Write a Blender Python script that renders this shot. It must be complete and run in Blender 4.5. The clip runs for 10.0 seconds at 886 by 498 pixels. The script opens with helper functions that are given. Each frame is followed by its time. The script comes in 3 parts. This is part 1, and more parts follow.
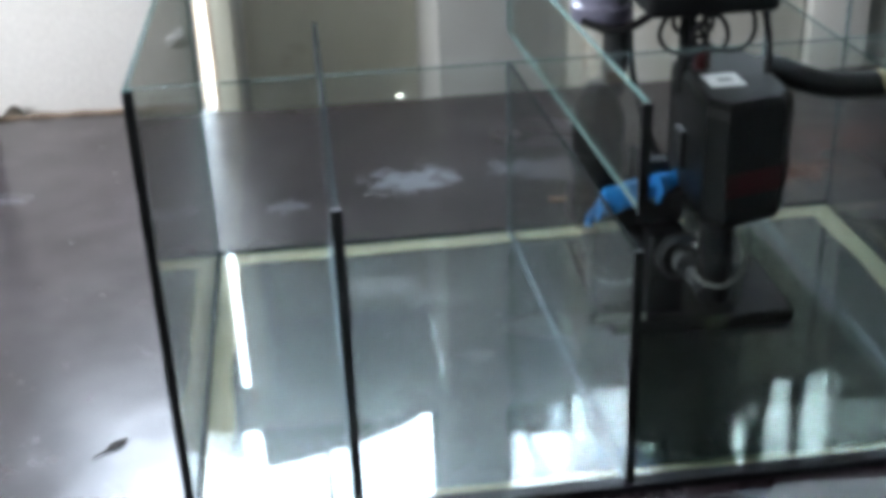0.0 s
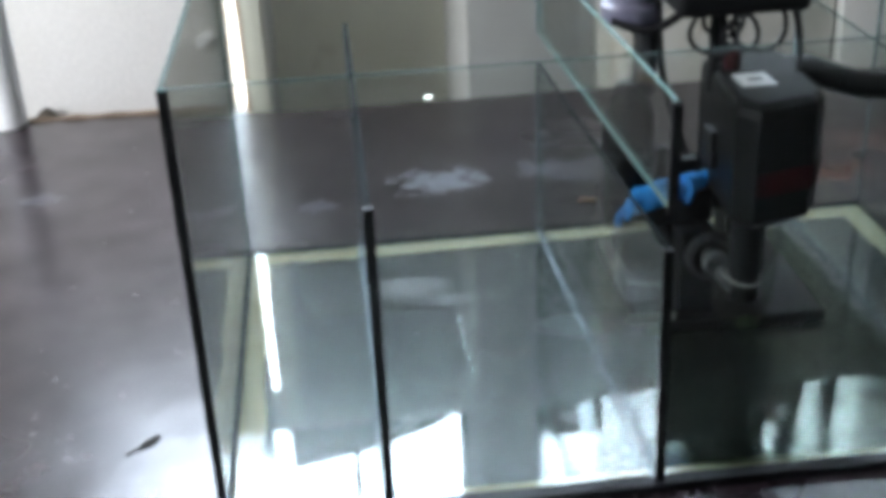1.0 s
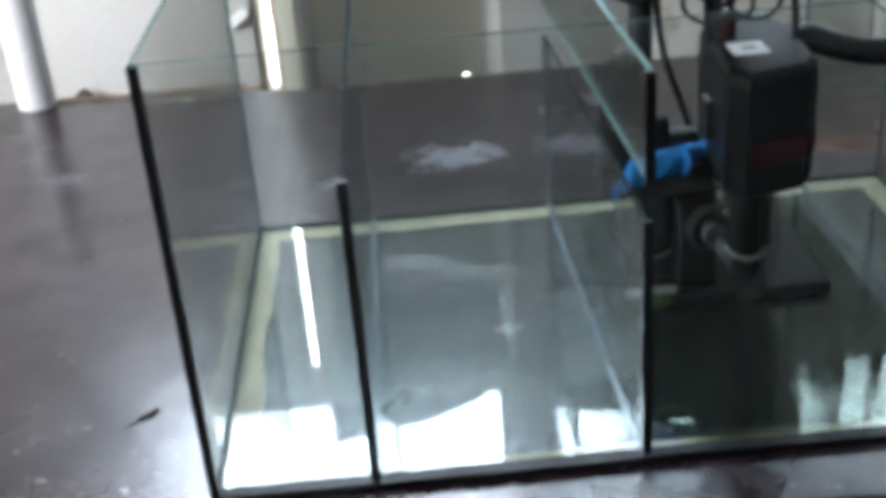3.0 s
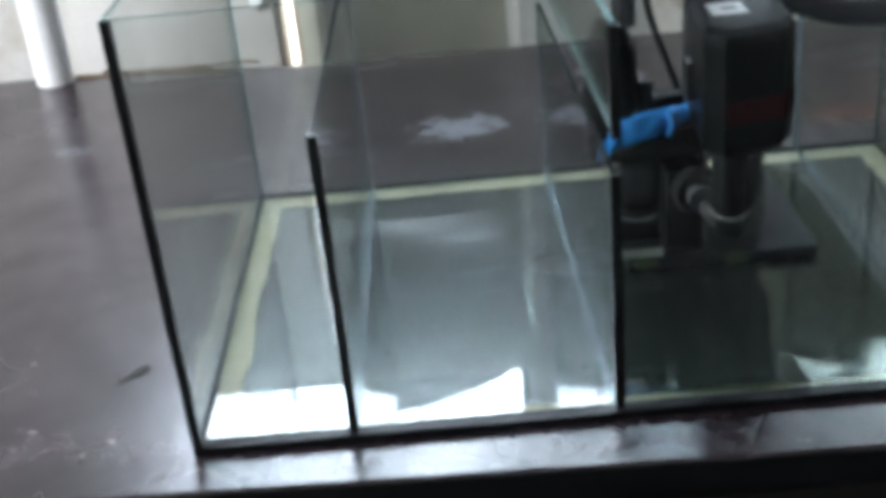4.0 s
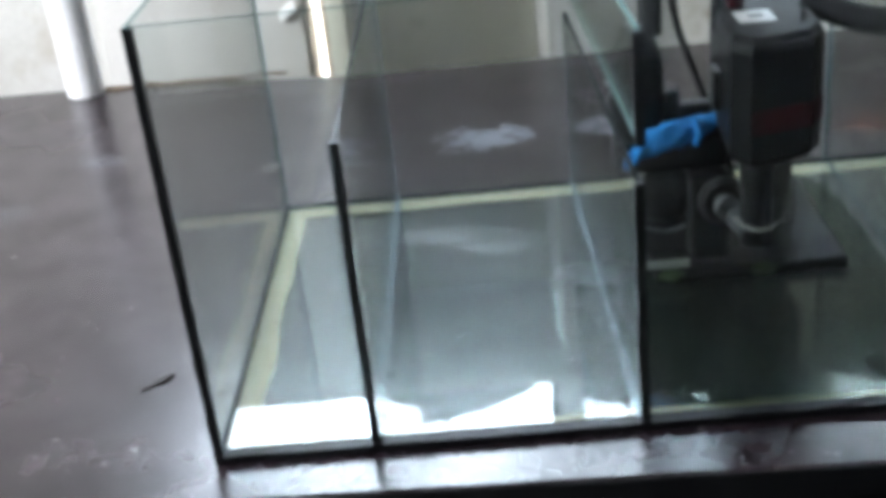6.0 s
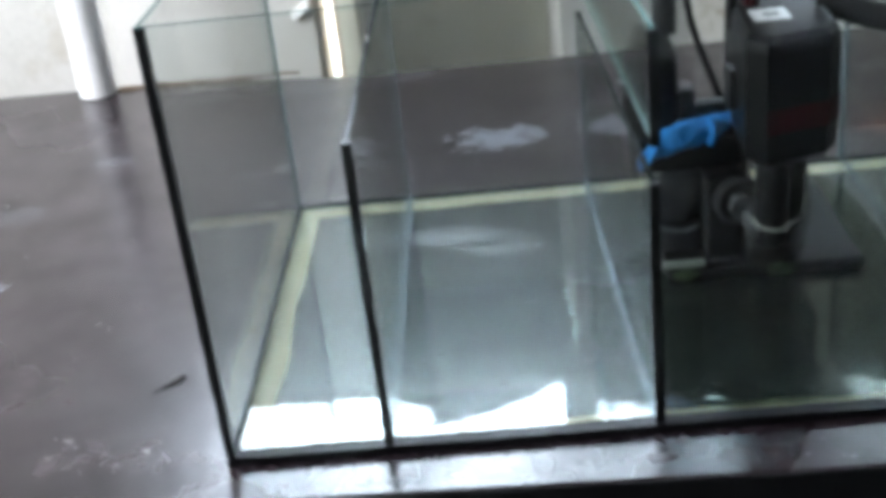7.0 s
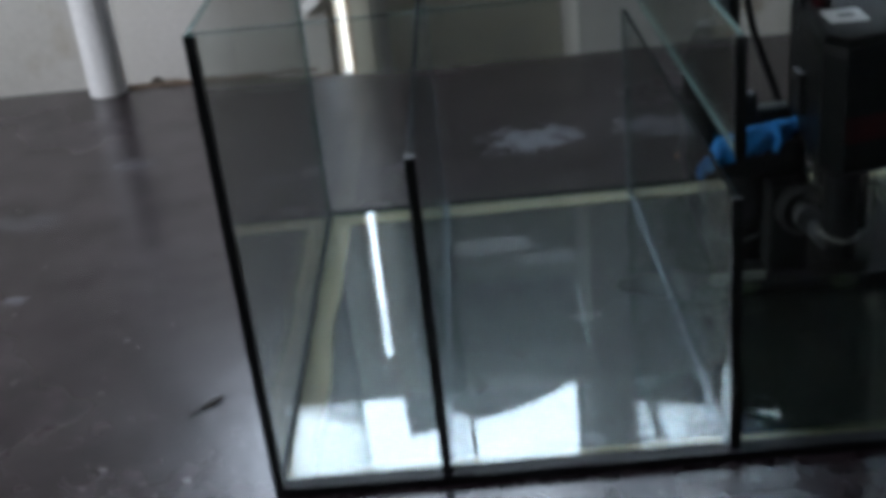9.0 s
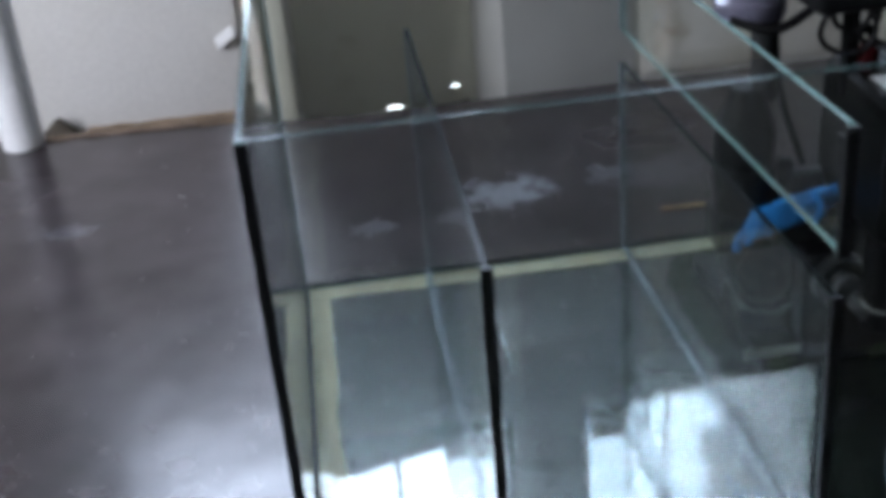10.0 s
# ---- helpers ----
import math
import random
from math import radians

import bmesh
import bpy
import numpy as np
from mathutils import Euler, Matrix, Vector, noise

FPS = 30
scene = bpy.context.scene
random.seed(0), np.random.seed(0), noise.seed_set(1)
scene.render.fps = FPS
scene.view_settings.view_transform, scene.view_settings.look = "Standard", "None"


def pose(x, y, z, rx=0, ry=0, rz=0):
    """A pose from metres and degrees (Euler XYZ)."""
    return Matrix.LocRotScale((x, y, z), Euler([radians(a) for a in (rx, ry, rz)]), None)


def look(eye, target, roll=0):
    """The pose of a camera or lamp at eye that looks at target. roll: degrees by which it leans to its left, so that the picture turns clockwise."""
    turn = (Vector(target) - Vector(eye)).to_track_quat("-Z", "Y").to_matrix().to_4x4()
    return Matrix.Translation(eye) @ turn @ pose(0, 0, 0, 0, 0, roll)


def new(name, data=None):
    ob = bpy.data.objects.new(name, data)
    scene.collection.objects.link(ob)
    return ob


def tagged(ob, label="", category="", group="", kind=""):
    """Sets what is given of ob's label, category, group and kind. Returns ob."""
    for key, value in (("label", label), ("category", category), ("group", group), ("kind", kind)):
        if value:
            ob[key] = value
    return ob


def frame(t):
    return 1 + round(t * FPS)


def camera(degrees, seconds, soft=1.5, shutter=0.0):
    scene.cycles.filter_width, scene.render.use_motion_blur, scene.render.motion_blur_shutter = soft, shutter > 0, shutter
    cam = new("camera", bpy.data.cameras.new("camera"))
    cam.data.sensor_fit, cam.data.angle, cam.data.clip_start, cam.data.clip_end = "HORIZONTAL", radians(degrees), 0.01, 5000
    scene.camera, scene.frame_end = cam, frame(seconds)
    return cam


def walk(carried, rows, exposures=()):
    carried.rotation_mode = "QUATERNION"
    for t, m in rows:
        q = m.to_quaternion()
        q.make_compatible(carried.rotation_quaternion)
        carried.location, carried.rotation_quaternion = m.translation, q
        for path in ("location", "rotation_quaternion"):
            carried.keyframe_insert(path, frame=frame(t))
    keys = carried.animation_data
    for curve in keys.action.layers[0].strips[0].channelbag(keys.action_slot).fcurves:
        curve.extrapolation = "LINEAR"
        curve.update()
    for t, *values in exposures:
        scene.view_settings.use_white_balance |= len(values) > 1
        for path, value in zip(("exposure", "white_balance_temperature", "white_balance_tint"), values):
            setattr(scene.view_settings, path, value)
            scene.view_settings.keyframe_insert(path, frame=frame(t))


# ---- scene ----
cam = camera(40.0, 10.0, soft=6.0, shutter=0.8)
PATH = [
    (0, (0.128, -0.86, 0.677), (0.326, 0.922, -0.209), -2.1),
    (0.5, (0.121, -0.861, 0.676), (0.3, 0.925, -0.206), -2.4),
    (1, (0.125, -0.866, 0.677), (0.278, 0.923, -0.204), -2.7),
    (1.5, (0.127, -0.869, 0.675), (0.268, 0.923, -0.202), -2.9),
    (2, (0.136, -0.874, 0.671), (0.263, 0.923, -0.199), -3.0),
    (2.5, (0.165, -0.871, 0.673), (0.251, 0.92, -0.212), -3.7),
    (3, (0.196, -0.875, 0.668), (0.239, 0.908, -0.237), -4.6),
    (4.5, (0.266, -0.918, 0.638), (0.21, 0.862, -0.272), -5.9),
    (5, (0.265, -0.913, 0.638), (0.201, 0.875, -0.257), -6.0),
    (5.5, (0.263, -0.909, 0.636), (0.191, 0.883, -0.249), -6.0),
    (7, (0.261, -0.899, 0.633), (0.158, 0.892, -0.25), -6.5),
    (7.5, (0.257, -0.898, 0.628), (0.146, 0.894, -0.252), -6.4),
    (7.9, (0.257, -0.889, 0.624), (0.133, 0.903, -0.256), -6.5),
    (7.967, (0.252, -0.886, 0.623), (0.156, 0.907, -0.256), -6.5),
    (8.033, (0.250, -0.886, 0.624), (0.088, 0.907, -0.253), -6.5),
    (8.1, (0.242, -0.883, 0.625), (0.115, 0.910, -0.253), -6.4),
    (8.5, (0.225, -0.867, 0.617), (0.1035, 0.929, -0.256), -6.3),
    (9, (0.198, -0.831, 0.634), (0.115, 0.951, -0.270), -6.45),
    (9.5, (0.144, -0.751, 0.655), (0.152, 1.025, -0.266), -6.1),
    (10, (0.058, -0.692, 0.669), (0.204, 1.077, -0.252), -5.2),
]
EXPOSURE = [(0.0, 2.34, 6150, 10), (3.0, 2.34, 6150, 10), (4.5, 2.42, 6150, 10), (5.5, 2.58, 6150, 10), (7.5, 2.55, 6150, 10), (8.0, 1.64, 6150, 10), (8.5, 1.16, 6100, 10), (9.0, 0.9, 6050, 11), (9.5, 1.25, 5900, 12), (10.0, 1.55, 5900, 14)]
walk(cam, [(t, look(eye, target, roll)) for t, eye, target, roll in PATH], EXPOSURE)

# ---- world, sun, large lights ----
world = bpy.data.worlds.new("world")
scene.world = world
world.use_nodes = True
wn = world.node_tree
sky = wn.nodes.new("ShaderNodeTexSky")
sky.sky_type = "NISHITA"
sky.sun_disc = False
sky.sun_elevation = radians(75.2)
sky.dust_density = 6.0
sky.air_density = 1.0
sky.sun_rotation = radians(-15)
wn.links.new(sky.outputs[0], wn.nodes["Background"].inputs[0])
wn.nodes["Background"].inputs[1].default_value = 0.12
sun = new("sun", bpy.data.lights.new("sun", "SUN"))
sun.data.energy, sun.data.angle, sun.data.color = 2.0, radians(0.5), (1.0, 0.93, 0.82)
sun.matrix_world = look((-0.7, 2.55, 10.0), (0, 0, 0))
scene.cycles.transparent_max_bounces = 40

SIDE_W = new("window_daylight", bpy.data.lights.new("window_daylight", "AREA"))
SIDE_W.data.shape, SIDE_W.data.size, SIDE_W.data.size_y = "RECTANGLE", 0.9, 1.3
SIDE_W.data.energy, SIDE_W.data.color = 15.0, (0.99, 0.98, 0.97)
SIDE_W.matrix_world = look((-1.72, -0.05, 1.0), (-0.35, 1.6, 0.2))


# ---- materials ----
def mat(name):
    m = bpy.data.materials.new(name)
    m.use_nodes = True
    m.node_tree.nodes.clear()
    return m, m.node_tree.nodes, m.node_tree.links


def noise_node(nt, ln, scale, detail=4, rough=0.6, stretch=(1, 1, 1)):
    co = nt.new("ShaderNodeTexCoord")
    mp = nt.new("ShaderNodeMapping")
    mp.inputs["Scale"].default_value = stretch
    n = nt.new("ShaderNodeTexNoise")
    n.inputs["Scale"].default_value, n.inputs["Detail"].default_value, n.inputs["Roughness"].default_value = scale, detail, rough
    ln.new(co.outputs["Object"], mp.inputs[0])
    ln.new(mp.outputs[0], n.inputs["Vector"])
    return n


def ramp(nt, ln, src, stops):
    r = nt.new("ShaderNodeValToRGB")
    r.color_ramp.elements[0].position, r.color_ramp.elements[0].color = stops[0][0], (*stops[0][1], 1)
    r.color_ramp.elements[1].position, r.color_ramp.elements[1].color = stops[-1][0], (*stops[-1][1], 1)
    for p, c in stops[1:-1]:
        r.color_ramp.elements.new(p).color = (*c, 1)
    ln.new(src, r.inputs[0])
    return r


def mixc(nt, ln, fac, a, b, mode="MIX"):
    x = nt.new("ShaderNodeMixRGB")
    x.blend_type = mode
    for sock, v in zip(x.inputs, (fac, a, b)):
        if isinstance(v, bpy.types.NodeSocket):
            ln.new(v, sock)
        else:
            sock.default_value = v if isinstance(v, float) else (*v, 1)
    return x.outputs[0]


def surface(name, c1, c2, rough=0.5, scale=20, fine=180, bump=0.15, metal=0.0, stretch=(1, 1, 1), dirt=None, dirt_scale=3, dirt_from=0.55, spec=0.5, rvar=0.12):
    """Painted, plastic, wooden or metal surface: colour in two scales, dirt, fine relief, uneven gloss."""
    m, nt, ln = mat(name)
    out = nt.new("ShaderNodeOutputMaterial")
    b = nt.new("ShaderNodeBsdfPrincipled")
    big = noise_node(nt, ln, scale, 5, 0.6, stretch)
    small = noise_node(nt, ln, fine, 3, 0.6, stretch)
    col = ramp(nt, ln, big.outputs[0], [(0.32, c1), (0.68, c2)]).outputs[0]
    g = ramp(nt, ln, small.outputs[0], [(0.3, (0.88, 0.88, 0.88)), (0.7, (1, 1, 1))]).outputs[0]
    col = mixc(nt, ln, 1.0, col, g, "MULTIPLY")
    if dirt:
        d = noise_node(nt, ln, dirt_scale, 6, 0.65)
        f = ramp(nt, ln, d.outputs[0], [(dirt_from, (0, 0, 0)), (dirt_from + 0.14, (1, 1, 1))]).outputs[0]
        col = mixc(nt, ln, f, col, dirt)
    ln.new(col, b.inputs["Base Color"])
    mr = nt.new("ShaderNodeMapRange")
    mr.inputs["To Min"].default_value, mr.inputs["To Max"].default_value = max(0.02, rough - rvar), min(1, rough + rvar)
    ln.new(big.outputs[0], mr.inputs[0])
    ln.new(mr.outputs[0], b.inputs["Roughness"])
    b.inputs["Metallic"].default_value = metal
    b.inputs["Specular IOR Level"].default_value = spec
    bp = nt.new("ShaderNodeBump")
    bp.inputs["Strength"].default_value, bp.inputs["Distance"].default_value = bump, 0.002
    ln.new(small.outputs[0], bp.inputs["Height"])
    ln.new(bp.outputs[0], b.inputs["Normal"])
    ln.new(b.outputs[0], out.inputs[0])
    return m


def thin_glass(name, tint, ior=1.5, dust=0.0, dust_col=(0.6, 0.65, 0.66), rough=0.0, streak=(1, 1, 1), body=0.0, body_col=(0.3, 0.6, 0.55), haze=0.0, power=4.6):
    """Clear sheet: Fresnel gloss over a tinted see-through body, with a film of dust in patches."""
    m, nt, ln = mat(name)
    out = nt.new("ShaderNodeOutputMaterial")
    tr = nt.new("ShaderNodeBsdfTransparent")
    tr.inputs[0].default_value = (*tint, 1)
    gl = nt.new("ShaderNodeBsdfGlossy")
    gl.inputs["Roughness"].default_value = rough
    lw = nt.new("ShaderNodeLayerWeight")
    lw.inputs[0].default_value = 0.5
    pw = nt.new("ShaderNodeMath")
    pw.operation = "POWER"
    pw.inputs[1].default_value = power
    ln.new(lw.outputs["Facing"], pw.inputs[0])
    fr = nt.new("ShaderNodeMapRange")
    fr.inputs["To Min"].default_value, fr.inputs["To Max"].default_value = ((ior - 1) / (ior + 1)) ** 2, 1.0
    ln.new(pw.outputs[0], fr.inputs[0])
    base = tr.outputs[0]
    if dust or body:
        df = nt.new("ShaderNodeBsdfDiffuse")
        df.inputs[0].default_value = (*(body_col if body else dust_col), 1)
        mx = nt.new("ShaderNodeMixShader")
        if dust:
            n = noise_node(nt, ln, 6, 6, 0.62, streak)
            r = nt.new("ShaderNodeMapRange")
            r.inputs["From Min"].default_value, r.inputs["From Max"].default_value = 0.35, 0.75
            r.inputs["To Min"].default_value, r.inputs["To Max"].default_value = dust * 0.25, dust
            ln.new(n.outputs[0], r.inputs[0])
            ln.new(r.outputs[0], mx.inputs[0])
        else:
            mx.inputs[0].default_value = body
        ln.new(base, mx.inputs[1])
        ln.new(df.outputs[0], mx.inputs[2])
        base = mx.outputs[0]
    if haze:
        hz = nt.new("ShaderNodeBsdfGlossy")
        hz.inputs["Roughness"].default_value = 0.34
        hm = nt.new("ShaderNodeMixShader")
        hm.inputs[0].default_value = haze
        ln.new(base, hm.inputs[1])
        ln.new(hz.outputs[0], hm.inputs[2])
        base = hm.outputs[0]
    top = nt.new("ShaderNodeMixShader")
    ln.new(fr.outputs[0], top.inputs[0])
    ln.new(base, top.inputs[1])
    ln.new(gl.outputs[0], top.inputs[2])
    ln.new(top.outputs[0], out.inputs[0])
    return m


GLASS = thin_glass("clear_glass", (0.95, 0.962, 0.954), dust=0.006, power=6.5)
GLASS_FLOOR = thin_glass("dusty_floor_glass", (0.88, 0.915, 0.915), ior=1.65, dust=0.030, dust_col=(0.42, 0.62, 0.65), streak=(9, 1.2, 1), haze=0.014)
GLASS_EDGE = thin_glass("green_glass_edge", (0.30, 0.40, 0.39), body=0.16, body_col=(0.20, 0.36, 0.35), ior=1.3, rough=0.12, power=7.5)
EDGE_BRIGHT = thin_glass("pale_cyan_glass_edge", (0.42, 0.56, 0.54), body=0.38, body_col=(0.34, 0.56, 0.53), ior=1.45, rough=0.1, power=6.0)
EDGE_DARK = thin_glass("dark_glass_edge", (0.16, 0.19, 0.20), body=0.10, body_col=(0.12, 0.15, 0.16), ior=1.22, rough=0.14, power=8.0)
PALE_REFLECTION = thin_glass("pale_reflection_patch", (0.985, 0.987, 0.987), ior=1.01, dust=0.008, dust_col=(0.55, 0.66, 0.68), rough=0.3)
CLEAR_BEAD = thin_glass("clear_sealant", (0.80, 0.86, 0.87), body=0.24, body_col=(0.5, 0.6, 0.68), rough=0.12)
PALE_BEAD = thin_glass("pale_sealant", (0.78, 0.84, 0.86), body=0.27, body_col=(0.52, 0.62, 0.70), rough=0.15)
DARK_SHEET = thin_glass("dark_reflection_sheet", (0.64, 0.68, 0.65), dust=0.09, dust_col=(0.13, 0.155, 0.13), streak=(7, 1.3, 1), ior=1.15, rough=0.02)
ACRYLIC = thin_glass("clear_acrylic", (0.93, 0.93, 0.9), dust=0.04, dust_col=(0.3, 0.29, 0.26))
SILICONE = surface("black_silicone", (0.004, 0.004, 0.005), (0.008, 0.008, 0.009), 0.45, 60, 300, 0.2, spec=0.2)
PLASTIC = surface("black_plastic", (0.006, 0.0065, 0.007), (0.011, 0.0115, 0.012), 0.5, 25, 400, 0.12, spec=0.15)
PLASTIC_GREY = surface("worn_dark_plastic", (0.012, 0.013, 0.014), (0.026, 0.027, 0.028), 0.45, 30, 300, 0.15, spec=0.35)
RUBBER = surface("black_rubber", (0.005, 0.005, 0.006), (0.010, 0.010, 0.011), 0.5, 40, 300, 0.1, spec=0.3)
LAVENDER = surface("lavender_plastic", (0.15, 0.145, 0.20), (0.21, 0.20, 0.27), 0.3, 20, 200, 0.05)
BLUE = surface("blue_cloth", (0.004, 0.15, 0.46), (0.008, 0.24, 0.66), 0.75, 60, 500, 0.5)
HOUSING = surface("black_housing_plastic", (0.002, 0.0024, 0.0024), (0.005, 0.0054, 0.0056), 0.36, 25, 300, 0.12, spec=0.09)
RED = surface("dark_red_plastic", (0.026, 0.0025, 0.003), (0.042, 0.003, 0.005), 0.5, 30, 300, 0.1, spec=0.06)
PAPER = surface("white_paper", (0.78, 0.78, 0.77), (0.84, 0.84, 0.83), 0.6, 40, 400, 0.1)
INK = surface("grey_print", (0.2, 0.2, 0.21), (0.3, 0.3, 0.31), 0.6, 40, 400, 0.05)
FOAM = surface("cream_foam", (0.56, 0.45, 0.27), (0.72, 0.60, 0.40), 0.85, 14, 160, 0.4, dirt=(0.42, 0.37, 0.25), dirt_scale=9, dirt_from=0.6)
AIRLINE = thin_glass("milky_air_hose", (0.75, 0.78, 0.76), body=0.3, body_col=(0.5, 0.52, 0.5), ior=1.45, rough=0.1)
ALGAE = surface("green_algae", (0.006, 0.018, 0.004), (0.02, 0.05, 0.008), 0.7, 60, 300, 0.5)
WALL = surface("dirty_white_paint", (0.64, 0.63, 0.58), (0.74, 0.73, 0.69), 0.6, 4, 90, 0.3, dirt=(0.46, 0.42, 0.33), dirt_scale=2.2, dirt_from=0.58)
PANEL = surface("weathered_cream_panel", (0.76, 0.75, 0.62), (0.84, 0.83, 0.72), 0.55, 3, 120, 0.25, stretch=(2.5, 1, 0.8), dirt=(0.36, 0.31, 0.22), dirt_scale=3.2, dirt_from=0.6)
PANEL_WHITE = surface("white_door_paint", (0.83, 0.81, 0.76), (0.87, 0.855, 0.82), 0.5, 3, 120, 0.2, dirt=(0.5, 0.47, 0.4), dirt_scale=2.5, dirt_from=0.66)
PVC = surface("white_pvc", (0.80, 0.80, 0.80), (0.86, 0.86, 0.86), 0.35, 8, 120, 0.05)
WOOD_CHIP = surface("pale_bare_wood", (0.09, 0.065, 0.045), (0.22, 0.16, 0.11), 0.8, 18, 160, 0.5, stretch=(1, 6, 6))
GROUND = surface("dark_cement", (0.035, 0.03, 0.03), (0.06, 0.052, 0.05), 0.7, 5, 120, 0.5, dirt=(0.09, 0.08, 0.075), dirt_scale=2, dirt_from=0.55)
YARD = surface("sunny_cement", (0.34, 0.30, 0.25), (0.42, 0.38, 0.32), 0.9, 2, 60, 0.5)
LOW_BOUNCE_WALL = surface("low_bounce_grey", (0.24, 0.24, 0.23), (0.32, 0.32, 0.31), 0.8, 4, 90, 0.3)
CEIL = surface("white_ceiling_paint", (0.60, 0.60, 0.58), (0.66, 0.66, 0.64), 0.8, 3, 90, 0.1)
CARD = surface("brown_cardboard", (0.20, 0.14, 0.08), (0.28, 0.2, 0.12), 0.85, 12, 160, 0.2)


STAIN, RUST = (0.34, 0.36, 0.41), (0.16, 0.05, 0.03)


def table_material():
    m, nt, ln = mat("dark_brown_varnish")
    out = nt.new("ShaderNodeOutputMaterial")
    b = nt.new("ShaderNodeBsdfPrincipled")
    big = noise_node(nt, ln, 2.6, 3, 0.55)
    mid = noise_node(nt, ln, 13.0, 3, 0.55)
    fine = noise_node(nt, ln, 70.0, 4, 0.7)
    col = ramp(nt, ln, big.outputs[0], [(0.3, (0.010, 0.0065, 0.0082)), (0.7, (0.023, 0.0155, 0.0190))]).outputs[0]
    wear = ramp(nt, ln, mid.outputs[0], [(0.30, (0, 0, 0)), (0.75, (0.26, 0.26, 0.26))]).outputs[0]
    col = mixc(nt, ln, wear, col, (0.098, 0.074, 0.084))
    scuff = noise_node(nt, ln, 34.0, 4, 0.6)
    sc = ramp(nt, ln, scuff.outputs[0], [(0.3, (0.5, 0.5, 0.5)), (0.7, (1.3, 1.3, 1.3))]).outputs[0]
    col = mixc(nt, ln, 1.0, col, sc, "MULTIPLY")
    specks = noise_node(nt, ln, 55.0, 2, 0.5)
    sp = ramp(nt, ln, specks.outputs[0], [(0.70, (0, 0, 0)), (0.78, (0.35, 0.35, 0.35))]).outputs[0]
    col = mixc(nt, ln, sp, col, (0.3, 0.29, 0.29))
    g = ramp(nt, ln, fine.outputs[0], [(0.3, (0.8, 0.8, 0.8)), (0.7, (1, 1, 1))]).outputs[0]
    col = mixc(nt, ln, 1.0, col, g, "MULTIPLY")
    # chalky white stains of their own shape
    co = nt.new("ShaderNodeTexCoord")
    for (sx, sy, rx, ry, k, tint) in ((0.27, 0.745, 0.085, 0.060, 0.36, STAIN), (0.41, 0.765, 0.05, 0.035, 0.16, STAIN), (0.09, 0.69, 0.04, 0.025, 0.12, STAIN), (-0.31, 0.79, 0.06, 0.03, 0.12, STAIN), (-0.36, 0.40, 0.02, 0.015, 0.2, STAIN), (-0.42, 0.62, 0.08, 0.04, 0.08, STAIN), (0.80, 0.67, 0.10, 0.05, 0.5, RUST), (0.93, 0.78, 0.12, 0.06, 0.3, RUST)):
        mp = nt.new("ShaderNodeMapping")
        mp.vector_type = "POINT"
        mp.inputs["Location"].default_value = (-sx / rx, -sy / ry, 0)
        mp.inputs["Scale"].default_value = (1 / rx, 1 / ry, 0.0)
        ln.new(co.outputs["Object"], mp.inputs[0])
        nz = noise_node(nt, ln, 34.0, 5, 0.8)
        ad = nt.new("ShaderNodeVectorMath")
        ad.operation = "MULTIPLY_ADD"
        ln.new(nz.outputs["Color"], ad.inputs[0])
        ad.inputs[1].default_value = (3.2, 3.2, 0)
        ln.new(mp.outputs[0], ad.inputs[2])
        sb = nt.new("ShaderNodeVectorMath")
        sb.operation = "SUBTRACT"
        ln.new(ad.outputs[0], sb.inputs[0])
        sb.inputs[1].default_value = (1.6, 1.6, 0)
        le = nt.new("ShaderNodeVectorMath")
        le.operation = "LENGTH"
        ln.new(sb.outputs[0], le.inputs[0])
        f = ramp(nt, ln, le.outputs["Value"], [(0.42, (k, k, k)), (0.9, (0, 0, 0))]).outputs[0]
        col = mixc(nt, ln, f, col, tint)
    ln.new(col, b.inputs["Base Color"])
    mr = nt.new("ShaderNodeMapRange")
    mr.inputs["From Min"].default_value, mr.inputs["From Max"].default_value = 0.3, 0.7
    mr.inputs["To Min"].default_value, mr.inputs["To Max"].default_value = 0.20, 0.30
    ln.new(big.outputs[0], mr.inputs[0])
    ln.new(mr.outputs[0], b.inputs["Roughness"])
    gloss = nt.new("ShaderNodeMapRange")
    gloss.inputs["From Min"].default_value, gloss.inputs["From Max"].default_value = 0.2, 0.8
    gloss.inputs["To Min"].default_value, gloss.inputs["To Max"].default_value = 0.28, 0.52
    ln.new(mid.outputs[0], gloss.inputs[0])
    ln.new(gloss.outputs[0], b.inputs["Specular IOR Level"])
    bp = nt.new("ShaderNodeBump")
    bp.inputs["Strength"].default_value, bp.inputs["Distance"].default_value = 0.03, 0.0006
    ln.new(fine.outputs[0], bp.inputs["Height"])
    # brushed-on varnish, lying in ripples
    runs = noise_node(nt, ln, 24.0, 3, 0.5, (1.0, 0.7, 1.0))
    wv = nt.new("ShaderNodeBump")
    wv.inputs["Strength"].default_value, wv.inputs["Distance"].default_value = 0.28, 0.0024
    ln.new(runs.outputs[0], wv.inputs["Height"])
    ln.new(wv.outputs[0], bp.inputs["Normal"])
    ln.new(bp.outputs[0], b.inputs["Normal"])
    ln.new(b.outputs[0], out.inputs[0])
    return m


TABLE = table_material()


